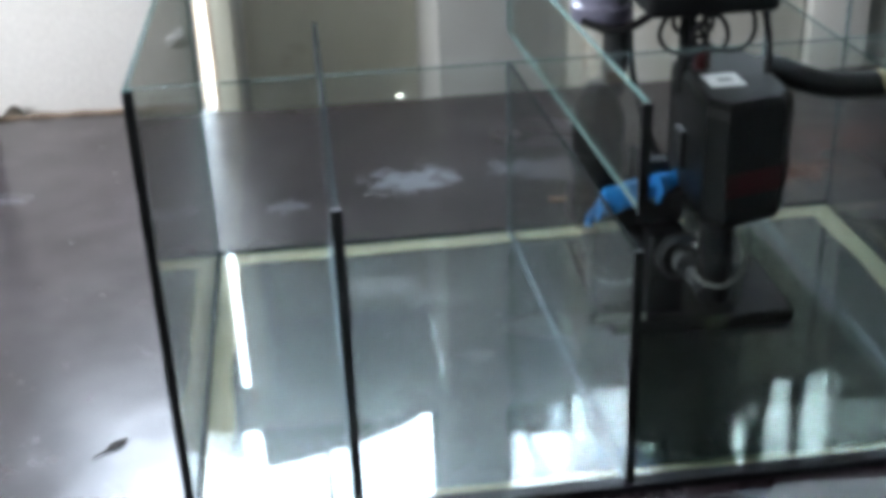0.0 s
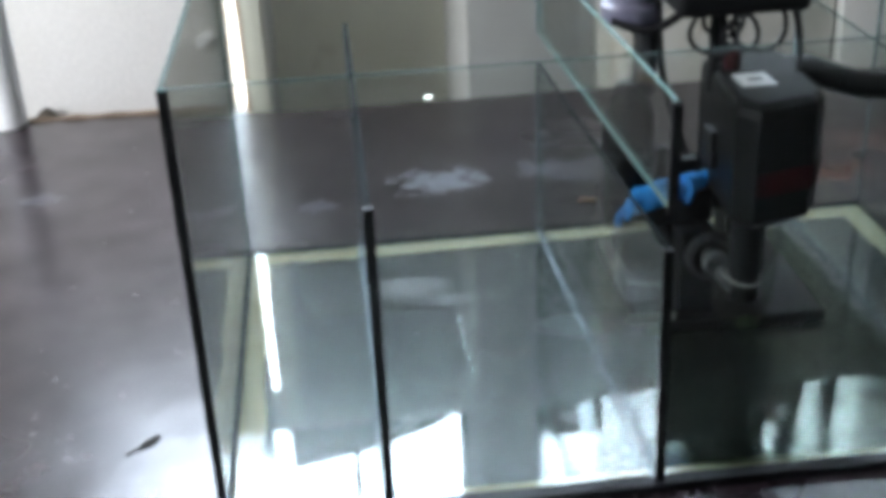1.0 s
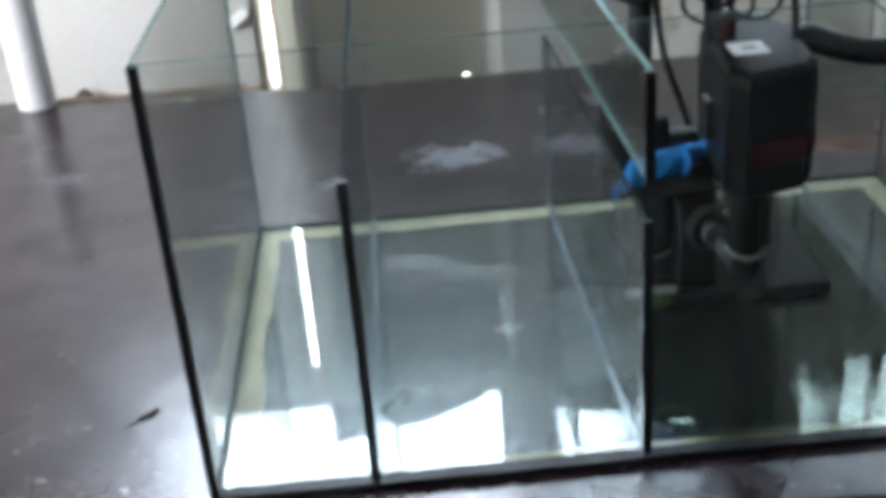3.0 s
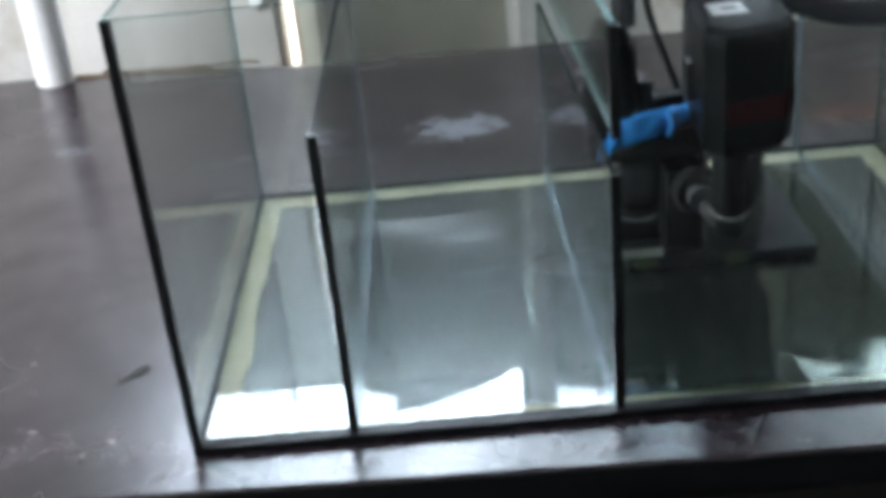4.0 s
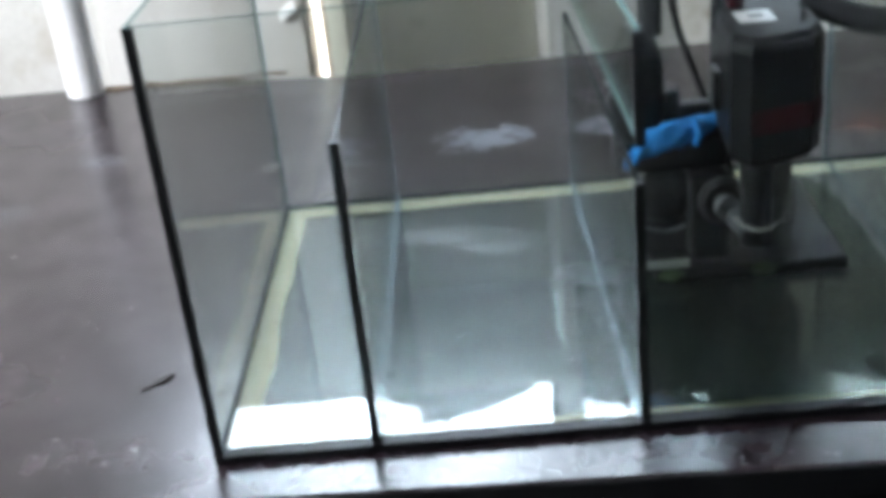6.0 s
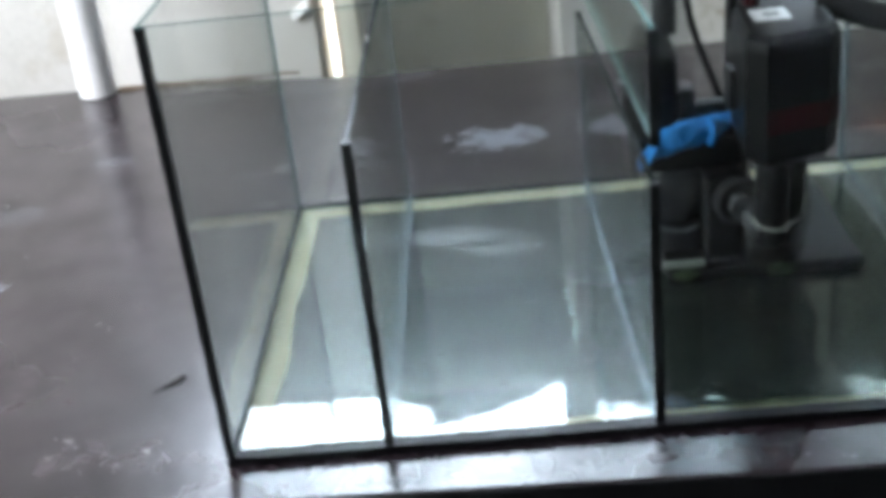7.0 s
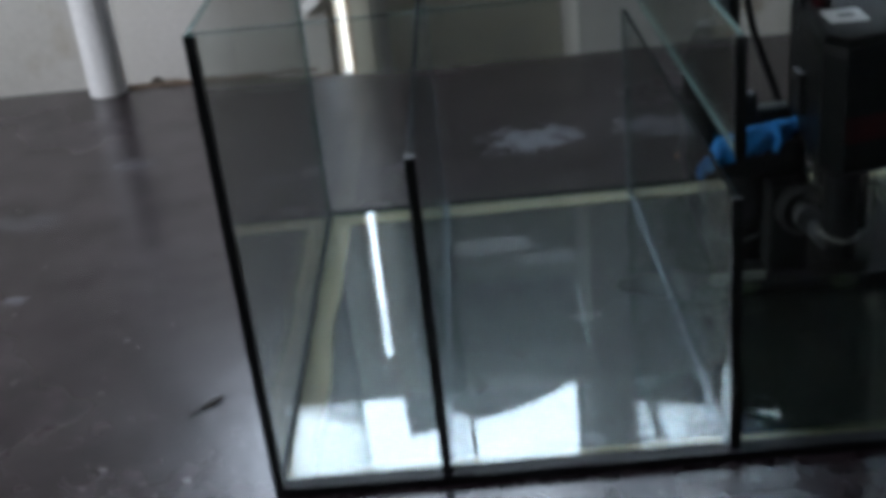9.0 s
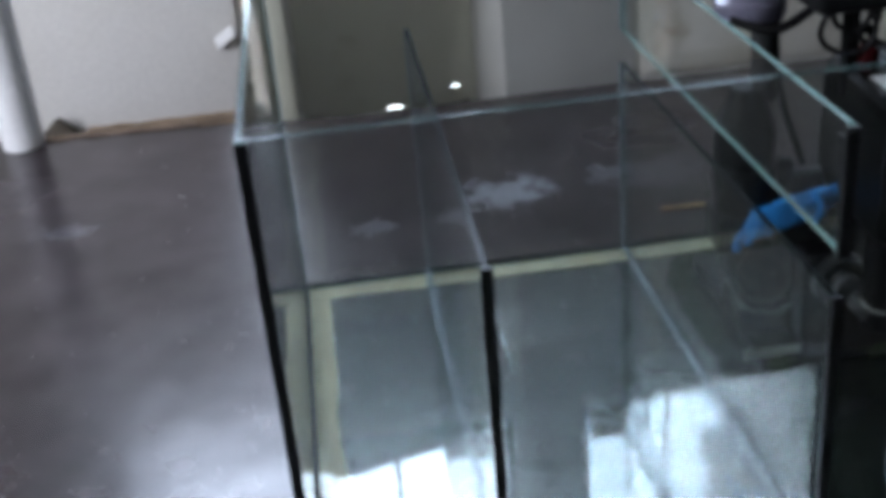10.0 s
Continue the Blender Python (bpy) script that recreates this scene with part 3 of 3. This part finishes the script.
solo("slit_lining", box_bm(-0.0745, YF - 0.004, -0.2345, -0.0662, YF + 0.116, 1.0295, 0.001), surface("peach_primed_wood", (0.55, 0.37, 0.23), (0.72, 0.54, 0.38), 0.7, 12, 120, 0.3), "peach primed wooden lining of the sunlit slit", "trim", "structure")
# added dark mound: shade and stain in the corner of the recess, made as a shape
bm = bmesh.new()
bmesh.ops.create_icosphere(bm, subdivisions=4, radius=1)
for v in bm.verts:
    n = noise.noise(v.co * 2.3) * 0.25 + noise.noise(v.co * 7) * 0.1
    v.co = Vector((0.372 + v.co.x * 0.04 * (1 + n), 2.20 + v.co.y * 0.03, GZ + 0.004 + max(0, v.co.z) * 0.05 * (1 + n) * (0.6 + 0.4 * v.co.x)))
solo("dark_mound", bm, surface("dark_brown_mottle", (0.045, 0.038, 0.030), (0.13, 0.11, 0.085), 0.95, 40, 200, 0.8), "dark mound added for the shade and stain in the corner of the recess", "dirt")


# added tinted panes: they dim the sky's reflections towards the right
DIM_PANE_MID = thin_glass("dimming_pane_mid", (0.72, 0.75, 0.76), dust=0.05)
DIM_PANE_RIGHT = thin_glass("dimming_pane_right", (0.72, 0.74, 0.74), dust=0.10)


def build_window(name, x0, x1, z0, z1, bars, pane=None):
    t = thing(name, ((x0 + x1) / 2, YF + 0.06, z0), "window with added tinted panes that dim the sky, slim dark frame bars" if pane else "unglazed window opening with slim dark frame bars", "window")
    tagged(t, kind="structure")
    y0, y1 = YF + 0.05, YF + 0.08
    part("window_sill", box_bm(x0 + 0.001, YF - 0.012, z0 + 0.0005, x1 - 0.001, YF + 0.118, z0 + 0.014, 0.002), WALL, t)
    part("frame", box_bm(x0 + 0.001, y0, z1 - 0.03, x1 - 0.001, y1, z1 - 0.001, 0.002), PLASTIC_GREY, t)
    for x in (x0 + 0.001, x1 - 0.021):
        part("frame", box_bm(x, y0, z0 + 0.014, x + 0.02, y1, z1 - 0.03, 0.002), PLASTIC_GREY, t)
    if pane:
        edges = [x0 + 0.0212] + [v for b, w in sorted(bars) for v in (b - w + 0.0005, b + w - 0.0005)] + [x1 - 0.0212]
        for a, b in zip(edges[::2], edges[1::2]):
            part("pane", box_bm(a, y0 + 0.002, z0 + 0.0142, b, y0 + 0.006, z1 - 0.0302), pane, t, smooth=False)
    for b, w in bars:
        part("glazing_bar", box_bm(b - w, y0 + 0.008, z0 + 0.014, b + w, y1 - 0.004, z1 - 0.03, 0.001), PLASTIC_GREY, t)


build_window("window_1", *WIN[0], [(0.10, 0.006)])
build_window("window_2", *WIN[1], [(0.80, 0.006)], DIM_PANE_MID)
build_window("window_3", *WIN[2], [(1.275, 0.024), (1.385, 0.018), (1.485, 0.010)], DIM_PANE_RIGHT)

# ---- things on the sills ----
bm = bmesh.new()
prof = [(-0.062, 1.216), (0.03, 1.200), (0.12, 1.182), (0.20, 1.165), (0.27, 1.138), (0.33, 1.112), (0.345, 1.1)]
rows = []
for i, (x, z) in enumerate(prof):
    rows.append([bm.verts.new((x, y, zz)) for y, zz in ((YF + 0.004, 1.0785), (YF + 0.01, z - 0.004), (YF + 0.02, z), (YF + 0.038, z), (YF + 0.046, z - 0.006), (YF + 0.048, 1.0785))])
for a, b in zip(rows, rows[1:]):
    for k in range(6):
        bm.faces.new((a[k], b[k], b[(k + 1) % 6], a[(k + 1) % 6]))
bm.faces.new(rows[0])
bm.faces.new(list(reversed(rows[-1])))
solo("tarpaulin", bm, PLASTIC_GREY, "dark folded tarpaulin heaped on the window sill", "tarpaulin")


def sill_box(x0, x1, z0, z1):
    t = thing("cardboard_box", ((x0 + x1) / 2, YF + 0.025, z0), "small closed brown cardboard box on the window sill", "box", "boxes on the sills")
    part("carton", box_bm(x0, YF + 0.002, z0, x1, YF + 0.048, z1, 0.002), CARD, t)
    part("tape", box_bm(x0 - 0.0006, YF + 0.02, z0 + 0.01, x1 + 0.0006, YF + 0.032, z1 + 0.0008), FOAM, t)


sill_box(0.5935, 0.682, 1.0825, 1.19)
sill_box(1.192, 1.285, 1.0825, 1.212)

# ---- white pipe on the far rim of the table ----
PX, PY = -0.426, 1.132
t = thing("upright_pipe", (PX, PY, TZ), "thick white plastic pipe standing upright on the table's far rim", "pipe")
part("tube", lathe([(0.030, TZ), (0.032, TZ + 0.002), (0.032, CZ - 0.001)], 40, (PX, PY, 0)), PVC, t)

# ---- door latch ----
t = thing("door_latch", (-0.135, YF - 0.02, -0.05), "small shiny white door latch turned aslant", "latch")
bm = box_bm(-0.030, -0.008, -0.013, 0.030, 0.0, 0.013, 0.003, 3)
bm.transform(pose(-0.138, YF - 0.036, -0.046, -20, -35, -35))
part("tongue", bm, PVC, t)
part("pivot", lathe([(0.006, 0), (0.006, 0.022), (0.004, 0.023)], 16, (-0.138, YF - 0.019, -0.046), "Y"), PVC, t)

# ---- bare plinth and dirt along the foot of the white door ----
bm = bmesh.new()
rows = []
for i in range(25):
    x = -0.45 + 0.333 * i / 24
    top = -0.207 + 0.008 * noise.noise(Vector((x * 22, 1, 0)))
    y = YF - 0.026 + 0.003 * noise.noise(Vector((x * 30, 4, 0)))
    rows.append([bm.verts.new(p) for p in ((x, y, GZ), (x, y, top - 0.003), (x, y + 0.003, top), (x, YF - 0.0185, top), (x, YF - 0.0185, GZ))])
for a, b in zip(rows, rows[1:]):
    for k in range(5):
        bm.faces.new((a[k], b[k], b[(k + 1) % 5], a[(k + 1) % 5]))
bm.faces.new(rows[0])
bm.faces.new(list(reversed(rows[-1])))
solo("baseboard", bm, surface("bare_brown_plinth", (0.20, 0.14, 0.09), (0.42, 0.32, 0.22), 0.85, 14, 120, 0.5, stretch=(1, 1, 3)), "bare brown wooden strip along the door's foot", "baseboard", "structure", False)
bm = bmesh.new()
bmesh.ops.create_icosphere(bm, subdivisions=4, radius=1)
for v in bm.verts:
    n = noise.noise(v.co * 2.6 + Vector((5, 0, 0))) * 0.3
    v.co = Vector((-0.50 + v.co.x * 0.055 * (1 + n), YF - 0.05 + v.co.y * 0.028, GZ + max(0, v.co.z) ** 0.5 * 0.288 * (1 + 0.10 * n)))
solo("dark_mound", bm, bpy.data.materials["dark_brown_mottle"], "dark dirt in the corner beside the white pipe", "dirt")

# ---- broken lath and leaf on the table ----
t = thing("wooden_lath", (-0.29, 1.13, TZ), "broken pale wooden lath along the rim of the table", "lath")
bm = bmesh.new()
rows = []
for i in range(31):
    x = -0.42 + 0.27 * i / 30
    n1, n2 = noise.noise(Vector((x * 30, 0, 0))), noise.noise(Vector((x * 30, 5, 0)))
    w, h = 0.008 + 0.005 * n1, 0.004 + 0.003 * n2
    if i in (0, 30):
        w, h = w * 0.4, h * 0.4
    y = 1.140 + 0.004 * math.sin(x * 14)
    rows.append([bm.verts.new(p) for p in ((x, y - w, TZ), (x, y - w * 0.8, TZ + h), (x, y + w * 0.7, TZ + h * 1.1), (x, y + w, TZ))])
for a, b in zip(rows, rows[1:]):
    for k in range(4):
        bm.faces.new((a[k], b[k], b[(k + 1) % 4], a[(k + 1) % 4]))
bm.faces.new(rows[0])
bm.faces.new(list(reversed(rows[-1])))
part("stick", bm, WOOD_CHIP, t, smooth=False)
part("splinter", tube([(-0.16, 1.132, TZ + 0.003), (-0.11, 1.139, TZ + 0.004), (-0.07, 1.135, TZ + 0.003)], 0.003, 6, 6), WOOD_CHIP, t)


def build_leaf(x, y, turn, length, width):
    bm = bmesh.new()
    rows = []
    for i in range(9):
        s = i / 8
        w = width * math.sin(math.pi * (0.06 + 0.9 * s)) ** 0.8
        c = Matrix.Rotation(radians(turn), 3, "Z") @ Vector(((s - 0.5) * length, 0, 0))
        n = Matrix.Rotation(radians(turn), 3, "Z") @ Vector((0, 1, 0))
        lift = 0.004 * math.sin(s * 3.0)
        rows.append([bm.verts.new(Vector((x, y, TZ)) + c + n * w * k + Vector((0, 0, 0.0006 + lift * 0.3 + 0.0015 * (1 - abs(k)) + d))) for k, d in ((-1, 0), (0, 0), (1, 0), (1, 0.0007), (0, 0.0007), (-1, 0.0007))])
    for a, b in zip(rows, rows[1:]):
        for k in range(6):
            bm.faces.new((a[k], b[k], b[(k + 1) % 6], a[(k + 1) % 6]))
    bm.faces.new(rows[0])
    bm.faces.new(list(reversed(rows[-1])))
    tip = Matrix.Rotation(radians(turn), 3, "Z") @ Vector((-0.48 * length, 0, 0))
    tail = Matrix.Rotation(radians(turn - 9), 3, "Z") @ Vector((-0.014, 0, 0))
    foot = Vector((x, y, TZ + 0.0016)) + tip
    tube([foot, foot + tail * 0.5, foot + tail], 0.0009, 6, 4, bm=bm)
    return solo("dry_leaf", bm, surface("dark_dry_leaf", (0.012, 0.01, 0.009), (0.03, 0.024, 0.02), 0.7, 80, 300, 0.4), "small dark dry leaf lying on the table", "leaf")


build_leaf(-0.0855, 0.1495, 46, 0.027, 0.0047)


# ---- split cane lying on the table behind the tank ----
t = thing("cane_splint", (0.485, 0.632, TZ), "thin pale orange cane splint lying on the table behind the tank", "stick")
CANE = surface("pale_orange_cane", (0.34, 0.20, 0.09), (0.48, 0.31, 0.15), 0.6, 30, 200, 0.2)
part("splint", tube([(0.443, 0.636, TZ + 0.0022), (0.485, 0.633, TZ + 0.0024), (0.527, 0.630, TZ + 0.0022)], 0.0022, 8, 8), CANE, t)
part("node", lathe([(0.0024, 0), (0.0030, 0.002), (0.0024, 0.004)], 12, (0.482, 0.6332, TZ + 0.003), "X"), CANE, t)


# ---- skimmer in the right-hand chamber ----
ELBOW = surface("scuffed_grey_plastic", (0.03, 0.033, 0.036), (0.11, 0.115, 0.12), 0.4, 70, 200, 0.2)


def build_skimmer():
    t = thing("protein_skimmer", (0.54, 0.30, 0.0005), "black plastic protein skimmer on a flat base plate", "aquarium skimmer")
    part("base_plate", box_bm(0.432, 0.252, 0.0008, 0.637, 0.47, 0.014, 0.002), PLASTIC, t)
    # housing: a box with clipped upper corners, turned a little
    bm = bmesh.new()
    ring = [(-0.043, -0.062), (-0.028, -0.086), (0.032, -0.070), (0.047, -0.048), (0.054, 0.085), (0.040, 0.100), (-0.020, 0.098), (-0.034, 0.078)]
    levels = [(0.0, 0.92), (0.006, 0.99), (0.05, 1.0), (0.110, 1.0), (0.119, 0.97), (0.124, 0.86)]
    rows = [[bm.verts.new((x * s, y * s, z)) for x, y in ring] for z, s in levels]
    for a, b in zip(rows, rows[1:]):
        for k in range(8):
            bm.faces.new((a[k], a[(k + 1) % 8], b[(k + 1) % 8], b[k]))
    bm.faces.new(list(reversed(rows[0])))
    bm.faces.new(rows[-1])
    turn = pose(0.535, 0.230, 0.170, 0, 0, 0)
    bm.transform(turn)
    body = part("housing", bm, HOUSING, t, smooth=False)
    bm = box_bm(-0.026, -0.026, 0.1242, 0.008, 0.010, 0.1248)
    bm.transform(turn)
    part("paper_label", bm, PAPER, body, "small white paper label", False)
    bm = box_bm(-0.015, -0.014, 0.1250, -0.001, -0.003, 0.1253)
    bm.transform(turn)
    part("printed_mark", bm, INK, body, "grey print on the label", False)
    bm = bmesh.new()
    face = [(-0.0275, -0.0866), (0.0325, -0.0706), (0.0478, -0.0482)]
    lo, hi = ([[bm.verts.new((x * k, y * k, z)) for x, y in face] for k in (1.0, 1.012)] for z in (0.034, 0.058))
    for j in range(2):
        for quad in ((lo[1][j], lo[1][j + 1], hi[1][j + 1], hi[1][j]), (lo[0][j], hi[0][j], hi[0][j + 1], lo[0][j + 1]), (hi[0][j], hi[1][j], hi[1][j + 1], hi[0][j + 1]), (lo[0][j], lo[0][j + 1], lo[1][j + 1], lo[1][j])):
            bm.faces.new(quad)
    for j in (0, 2):
        bm.faces.new((lo[0][j], lo[1][j], hi[1][j], hi[0][j]))
    bm.transform(turn)
    part("red_band", bm, RED, body, "dark red band", False)
    bm = box_bm(-0.045, 0.0, 0.03, -0.037, 0.028, 0.07, 0.002)
    bm.transform(turn)
    part("side_clip", bm, PLASTIC, body)
    part("neck_pipe", lathe([(0.016, 0.05), (0.0165, 0.06), (0.0165, 0.15), (0.02, 0.152), (0.02, 0.168)], 28, (0.535, 0.235, 0)), PLASTIC, t)
    cup = part("bubble_cup", lathe([(0.030, 0.014), (0.034, 0.03), (0.036, 0.06), (0.037, 0.076), (0.036, 0.10), (0.032, 0.13), (0.026, 0.15)], 36, (0.545, 0.268, 0)), ACRYLIC, t, "clear scratched plastic bubble cup")
    rim = [(0.512 + 0.0, 0.238, 0.084), (0.518, 0.222, 0.076), (0.534, 0.214, 0.072), (0.55, 0.22, 0.074), (0.566, 0.234, 0.082), (0.574, 0.252, 0.096), (0.575, 0.262, 0.112)]
    part("rim", tube(rim, 0.0022, 8, 8), AIRLINE, cup, "milky plastic rim")
    pump = part("pump", box_bm(0.474, 0.265, 0.014, 0.516, 0.335, 0.112, 0.006, 3), PLASTIC, t)
    # two added black blocks that keep window reflections off the chamber floor
    part("reflection_blocker", box_bm(0.398, 0.285, 0.1155, 0.5155, 0.334, 0.152, 0.004), PLASTIC, pump)
    part("blocker_arm", box_bm(0.448, 0.300, 0.1522, 0.5155, 0.320, 0.182, 0.003), PLASTIC, pump)
    part("rear_chamber", box_bm(0.532, 0.338, 0.10, 0.615, 0.39, 0.25, 0.005), PLASTIC, t)
    part("rear_foot", box_bm(0.55, 0.345, 0.0142, 0.60, 0.385, 0.099, 0.003), PLASTIC, t)
    part("pump_cover", lathe([(0.027, 0), (0.027, 0.008), (0.022, 0.011), (0.018, 0.009), (0.012, 0.009), (0.010, 0.013)], 32, (0.507, 0.264, 0.088), "Y"), PLASTIC_GREY, pump, "worn grey round pump cover")
    part("elbow", tube([(0.507, 0.256, 0.088), (0.509, 0.246, 0.084), (0.516, 0.238, 0.074), (0.526, 0.236, 0.062)], 0.0095, 16, 8), ELBOW, pump, "pale grey plastic elbow")
    part("elbow_collar", lathe([(0.0135, 0), (0.0135, 0.01)], 24, (0.507, 0.246, 0.088), "Y"), ELBOW, pump)
    motor = part("motor", lathe([(0.030, 0), (0.033, 0.004), (0.033, 0.05), (0.027, 0.056), (0.012, 0.058)], 32, (0.452, 0.35, 0.082), "Y"), PLASTIC_GREY, t)
    part("motor_foot", box_bm(0.425, 0.30, 0.0142, 0.478, 0.352, 0.052, 0.003), PLASTIC_GREY, motor)
    part("white_strap", tube([(0.417, 0.30, 0.060), (0.43, 0.288, 0.050), (0.452, 0.284, 0.046), (0.472, 0.288, 0.05)], 0.0022, 8, 8), ELBOW, motor, "scuffed curved plastic strap")
    part("spec_plate", box_bm(0.415, 0.2535, 0.016, 0.47, 0.256, 0.026, 0.001), surface("dull_grey_sticker", (0.16, 0.18, 0.16), (0.24, 0.26, 0.23), 0.5, 40, 300, 0.1), motor, "dull grey sticker", False)
    # waste hose to the side, ribbed
    hose = part("waste_hose", tube([(0.585, 0.285, 0.272), (0.598, 0.276, 0.284), (0.618, 0.264, 0.278), (0.65, 0.258, 0.269), (0.69, 0.256, 0.266), (0.725, 0.256, 0.267)], 0.0136, 14, 10, 0.0007), RUBBER, t, "ribbed black rubber hose")
    part("hose_end", lathe([(0.0135, 0), (0.0145, 0.006), (0.0145, 0.05), (0.012, 0.052)], 24, (0.70, 0.256, 0.2675), "X"), FOAM, hose, "cream plastic hose end")
    part("hose_elbow", lathe([(0.017, 0.265), (0.017, 0.284), (0.014, 0.292)], 24, (0.59, 0.283, 0)), PLASTIC, hose)
    head = part("motor_head", box_bm(0.445, 0.205, 0.362, 0.572, 0.30, 0.40, 0.008, 3), PLASTIC, t, "black plastic motor head above the housing")
    for x, y in ((0.50, 0.27), (0.513, 0.285)):
        part("support_rod", lathe([(0.005, 0.27), (0.005, 0.365)], 12, (x, y, 0)), PLASTIC, head)
    part("side_cable", tube([(0.566, 0.245, 0.37), (0.574, 0.243, 0.34), (0.577, 0.24, 0.31), (0.575, 0.238, 0.288)], 0.0038, 8, 8), RUBBER, head)
    for cx, cz, r, y in ((0.497, 0.335, 0.024, 0.262), (0.545, 0.336, 0.027, 0.27), (0.522, 0.332, 0.017, 0.255), (0.512, 0.342, 0.02, 0.28)):
        ringp = [(cx + r * math.cos(a), y + 0.006 * math.sin(2 * a), cz + 1.05 * r * math.sin(a)) for a in [math.pi / 2 + i * math.pi / 5.2 for i in range(11)]]
        part("cable_loop", tube(ringp, 0.0026, 8, 6), RUBBER, head)
    part("valve", lathe([(0.008, 0.292), (0.009, 0.30), (0.009, 0.312), (0.004, 0.32)], 16, (0.517, 0.262, 0)), RED, t, "small dark red valve")
    return t


build_skimmer()

# algae on the base plate's edge
def build_algae(x, y, z, rx, ry, rz):
    bm = bmesh.new()
    bmesh.ops.create_icosphere(bm, subdivisions=4, radius=1)
    for v in bm.verts:
        n = noise.noise(v.co * 3.0 + Vector((x * 90, 0, 0))) + 0.6 * noise.noise(v.co * 9.0)
        v.co = Vector((x + v.co.x * rx * (1 + 0.5 * n), y + v.co.y * ry, z + v.co.z * rz * (1 + 0.5 * n)))
    solo("algae_tuft", bm, ALGAE, "dark green algae tuft clinging to the base plate", "algae", group="algae on the skimmer")


build_algae(0.548, 0.249, 0.009, 0.012, 0.004, 0.007)
build_algae(0.450, 0.249, 0.010, 0.013, 0.004, 0.006)


def build_filter():
    x, y = 0.424, 0.30
    t = thing("filter_sleeve", (x, y, 0.1535), "dark grey filter sleeve on a black tube, lavender cap on top", "filter")
    part("sleeve", lathe([(0.02, 0.1535), (0.027, 0.157), (0.028, 0.236), (0.026, 0.244), (0.013, 0.275)], 32, (x, y, 0)), PLASTIC, t)
    part("tube", lathe([(0.0125, 0.263), (0.0125, 0.345)], 24, (x + 0.015, y, 0)), PLASTIC_GREY, t, "narrow dark tube")
    clamp = part("clamp", lathe([(0.0295, 0.178), (0.030, 0.18), (0.030, 0.20), (0.0295, 0.202)], 32, (x, y, 0)), PLASTIC, t)
    part("screw", box_bm(x + 0.028, y - 0.014, 0.172, x + 0.043, y + 0.002, 0.204, 0.003), PLASTIC, clamp)
    part("cap", lathe([(0.029, 0.340), (0.031, 0.345), (0.031, 0.356), (0.026, 0.360), (0.026, 0.395), (0.02, 0.405)], 32, (x, y, 0)), LAVENDER, t, "lavender plastic cap")
    part("hose", tube([(0.40, 0.28, 0.345), (0.43, 0.262, 0.338), (0.46, 0.262, 0.35), (0.49, 0.27, 0.37)], 0.0045, 8, 8), RUBBER, t)


build_filter()

# power cable from above, behind the housing
t = thing("power_cable", (0.50, 0.40, 0.0), "black power cable hanging down beside the skimmer", "cable")
part("cord", tube([(0.455, 0.30, 0.52), (0.460, 0.33, 0.36), (0.475, 0.36, 0.26), (0.502, 0.37, 0.18), (0.53, 0.36, 0.10), (0.54, 0.34, 0.02)], 0.0042, 10, 10), RUBBER, t)

# ---- blue rag tied between pipe and housing ----
def build_rag():
    bm = bmesh.new()
    pts = smooth_path([(0.414, 0.262, 0.148), (0.421, 0.260, 0.157), (0.436, 0.258, 0.163), (0.458, 0.258, 0.167), (0.482, 0.262, 0.172), (0.502, 0.266, 0.177)], 8)
    rows = []
    for i, p in enumerate(pts):
        s = i / (len(pts) - 1)
        h = 0.0048 + 0.0104 * math.sin(math.pi * (0.14 + 0.80 * s ** 0.75)) ** 0.7
        ringv = []
        for k in range(18):
            a = 2 * math.pi * k / 18
            f = 1 + 0.28 * noise.noise(Vector((s * 6, math.cos(a) * 1.7, math.sin(a) * 1.7))) + 0.14 * noise.noise(Vector((s * 22, math.cos(a) * 4, math.sin(a) * 4)))
            ringv.append(bm.verts.new(p + Vector((0.15 * h * math.sin(a), 0.7 * h * f * math.cos(a), h * f * math.sin(a)))))
        rows.append(ringv)
    for a, b in zip(rows, rows[1:]):
        for k in range(18):
            bm.faces.new((a[k], a[(k + 1) % 18], b[(k + 1) % 18], b[k]))
    bm.faces.new(list(reversed(rows[0])))
    bm.faces.new(rows[-1])
    t = thing("blue_rag", (0.45, 0.278, 0.16), "twisted bright blue cloth tied to the skimmer", "rag")
    part("cloth", bm, BLUE, t)
    part("knot", tube([(0.476, 0.255, 0.184), (0.479, 0.250, 0.171), (0.476, 0.255, 0.156)], 0.004, 8, 6), BLUE, t)
    part("tail", tube([(0.415, 0.262, 0.151), (0.408, 0.264, 0.142), (0.407, 0.266, 0.130)], 0.004, 8, 6), BLUE, t)


build_rag()
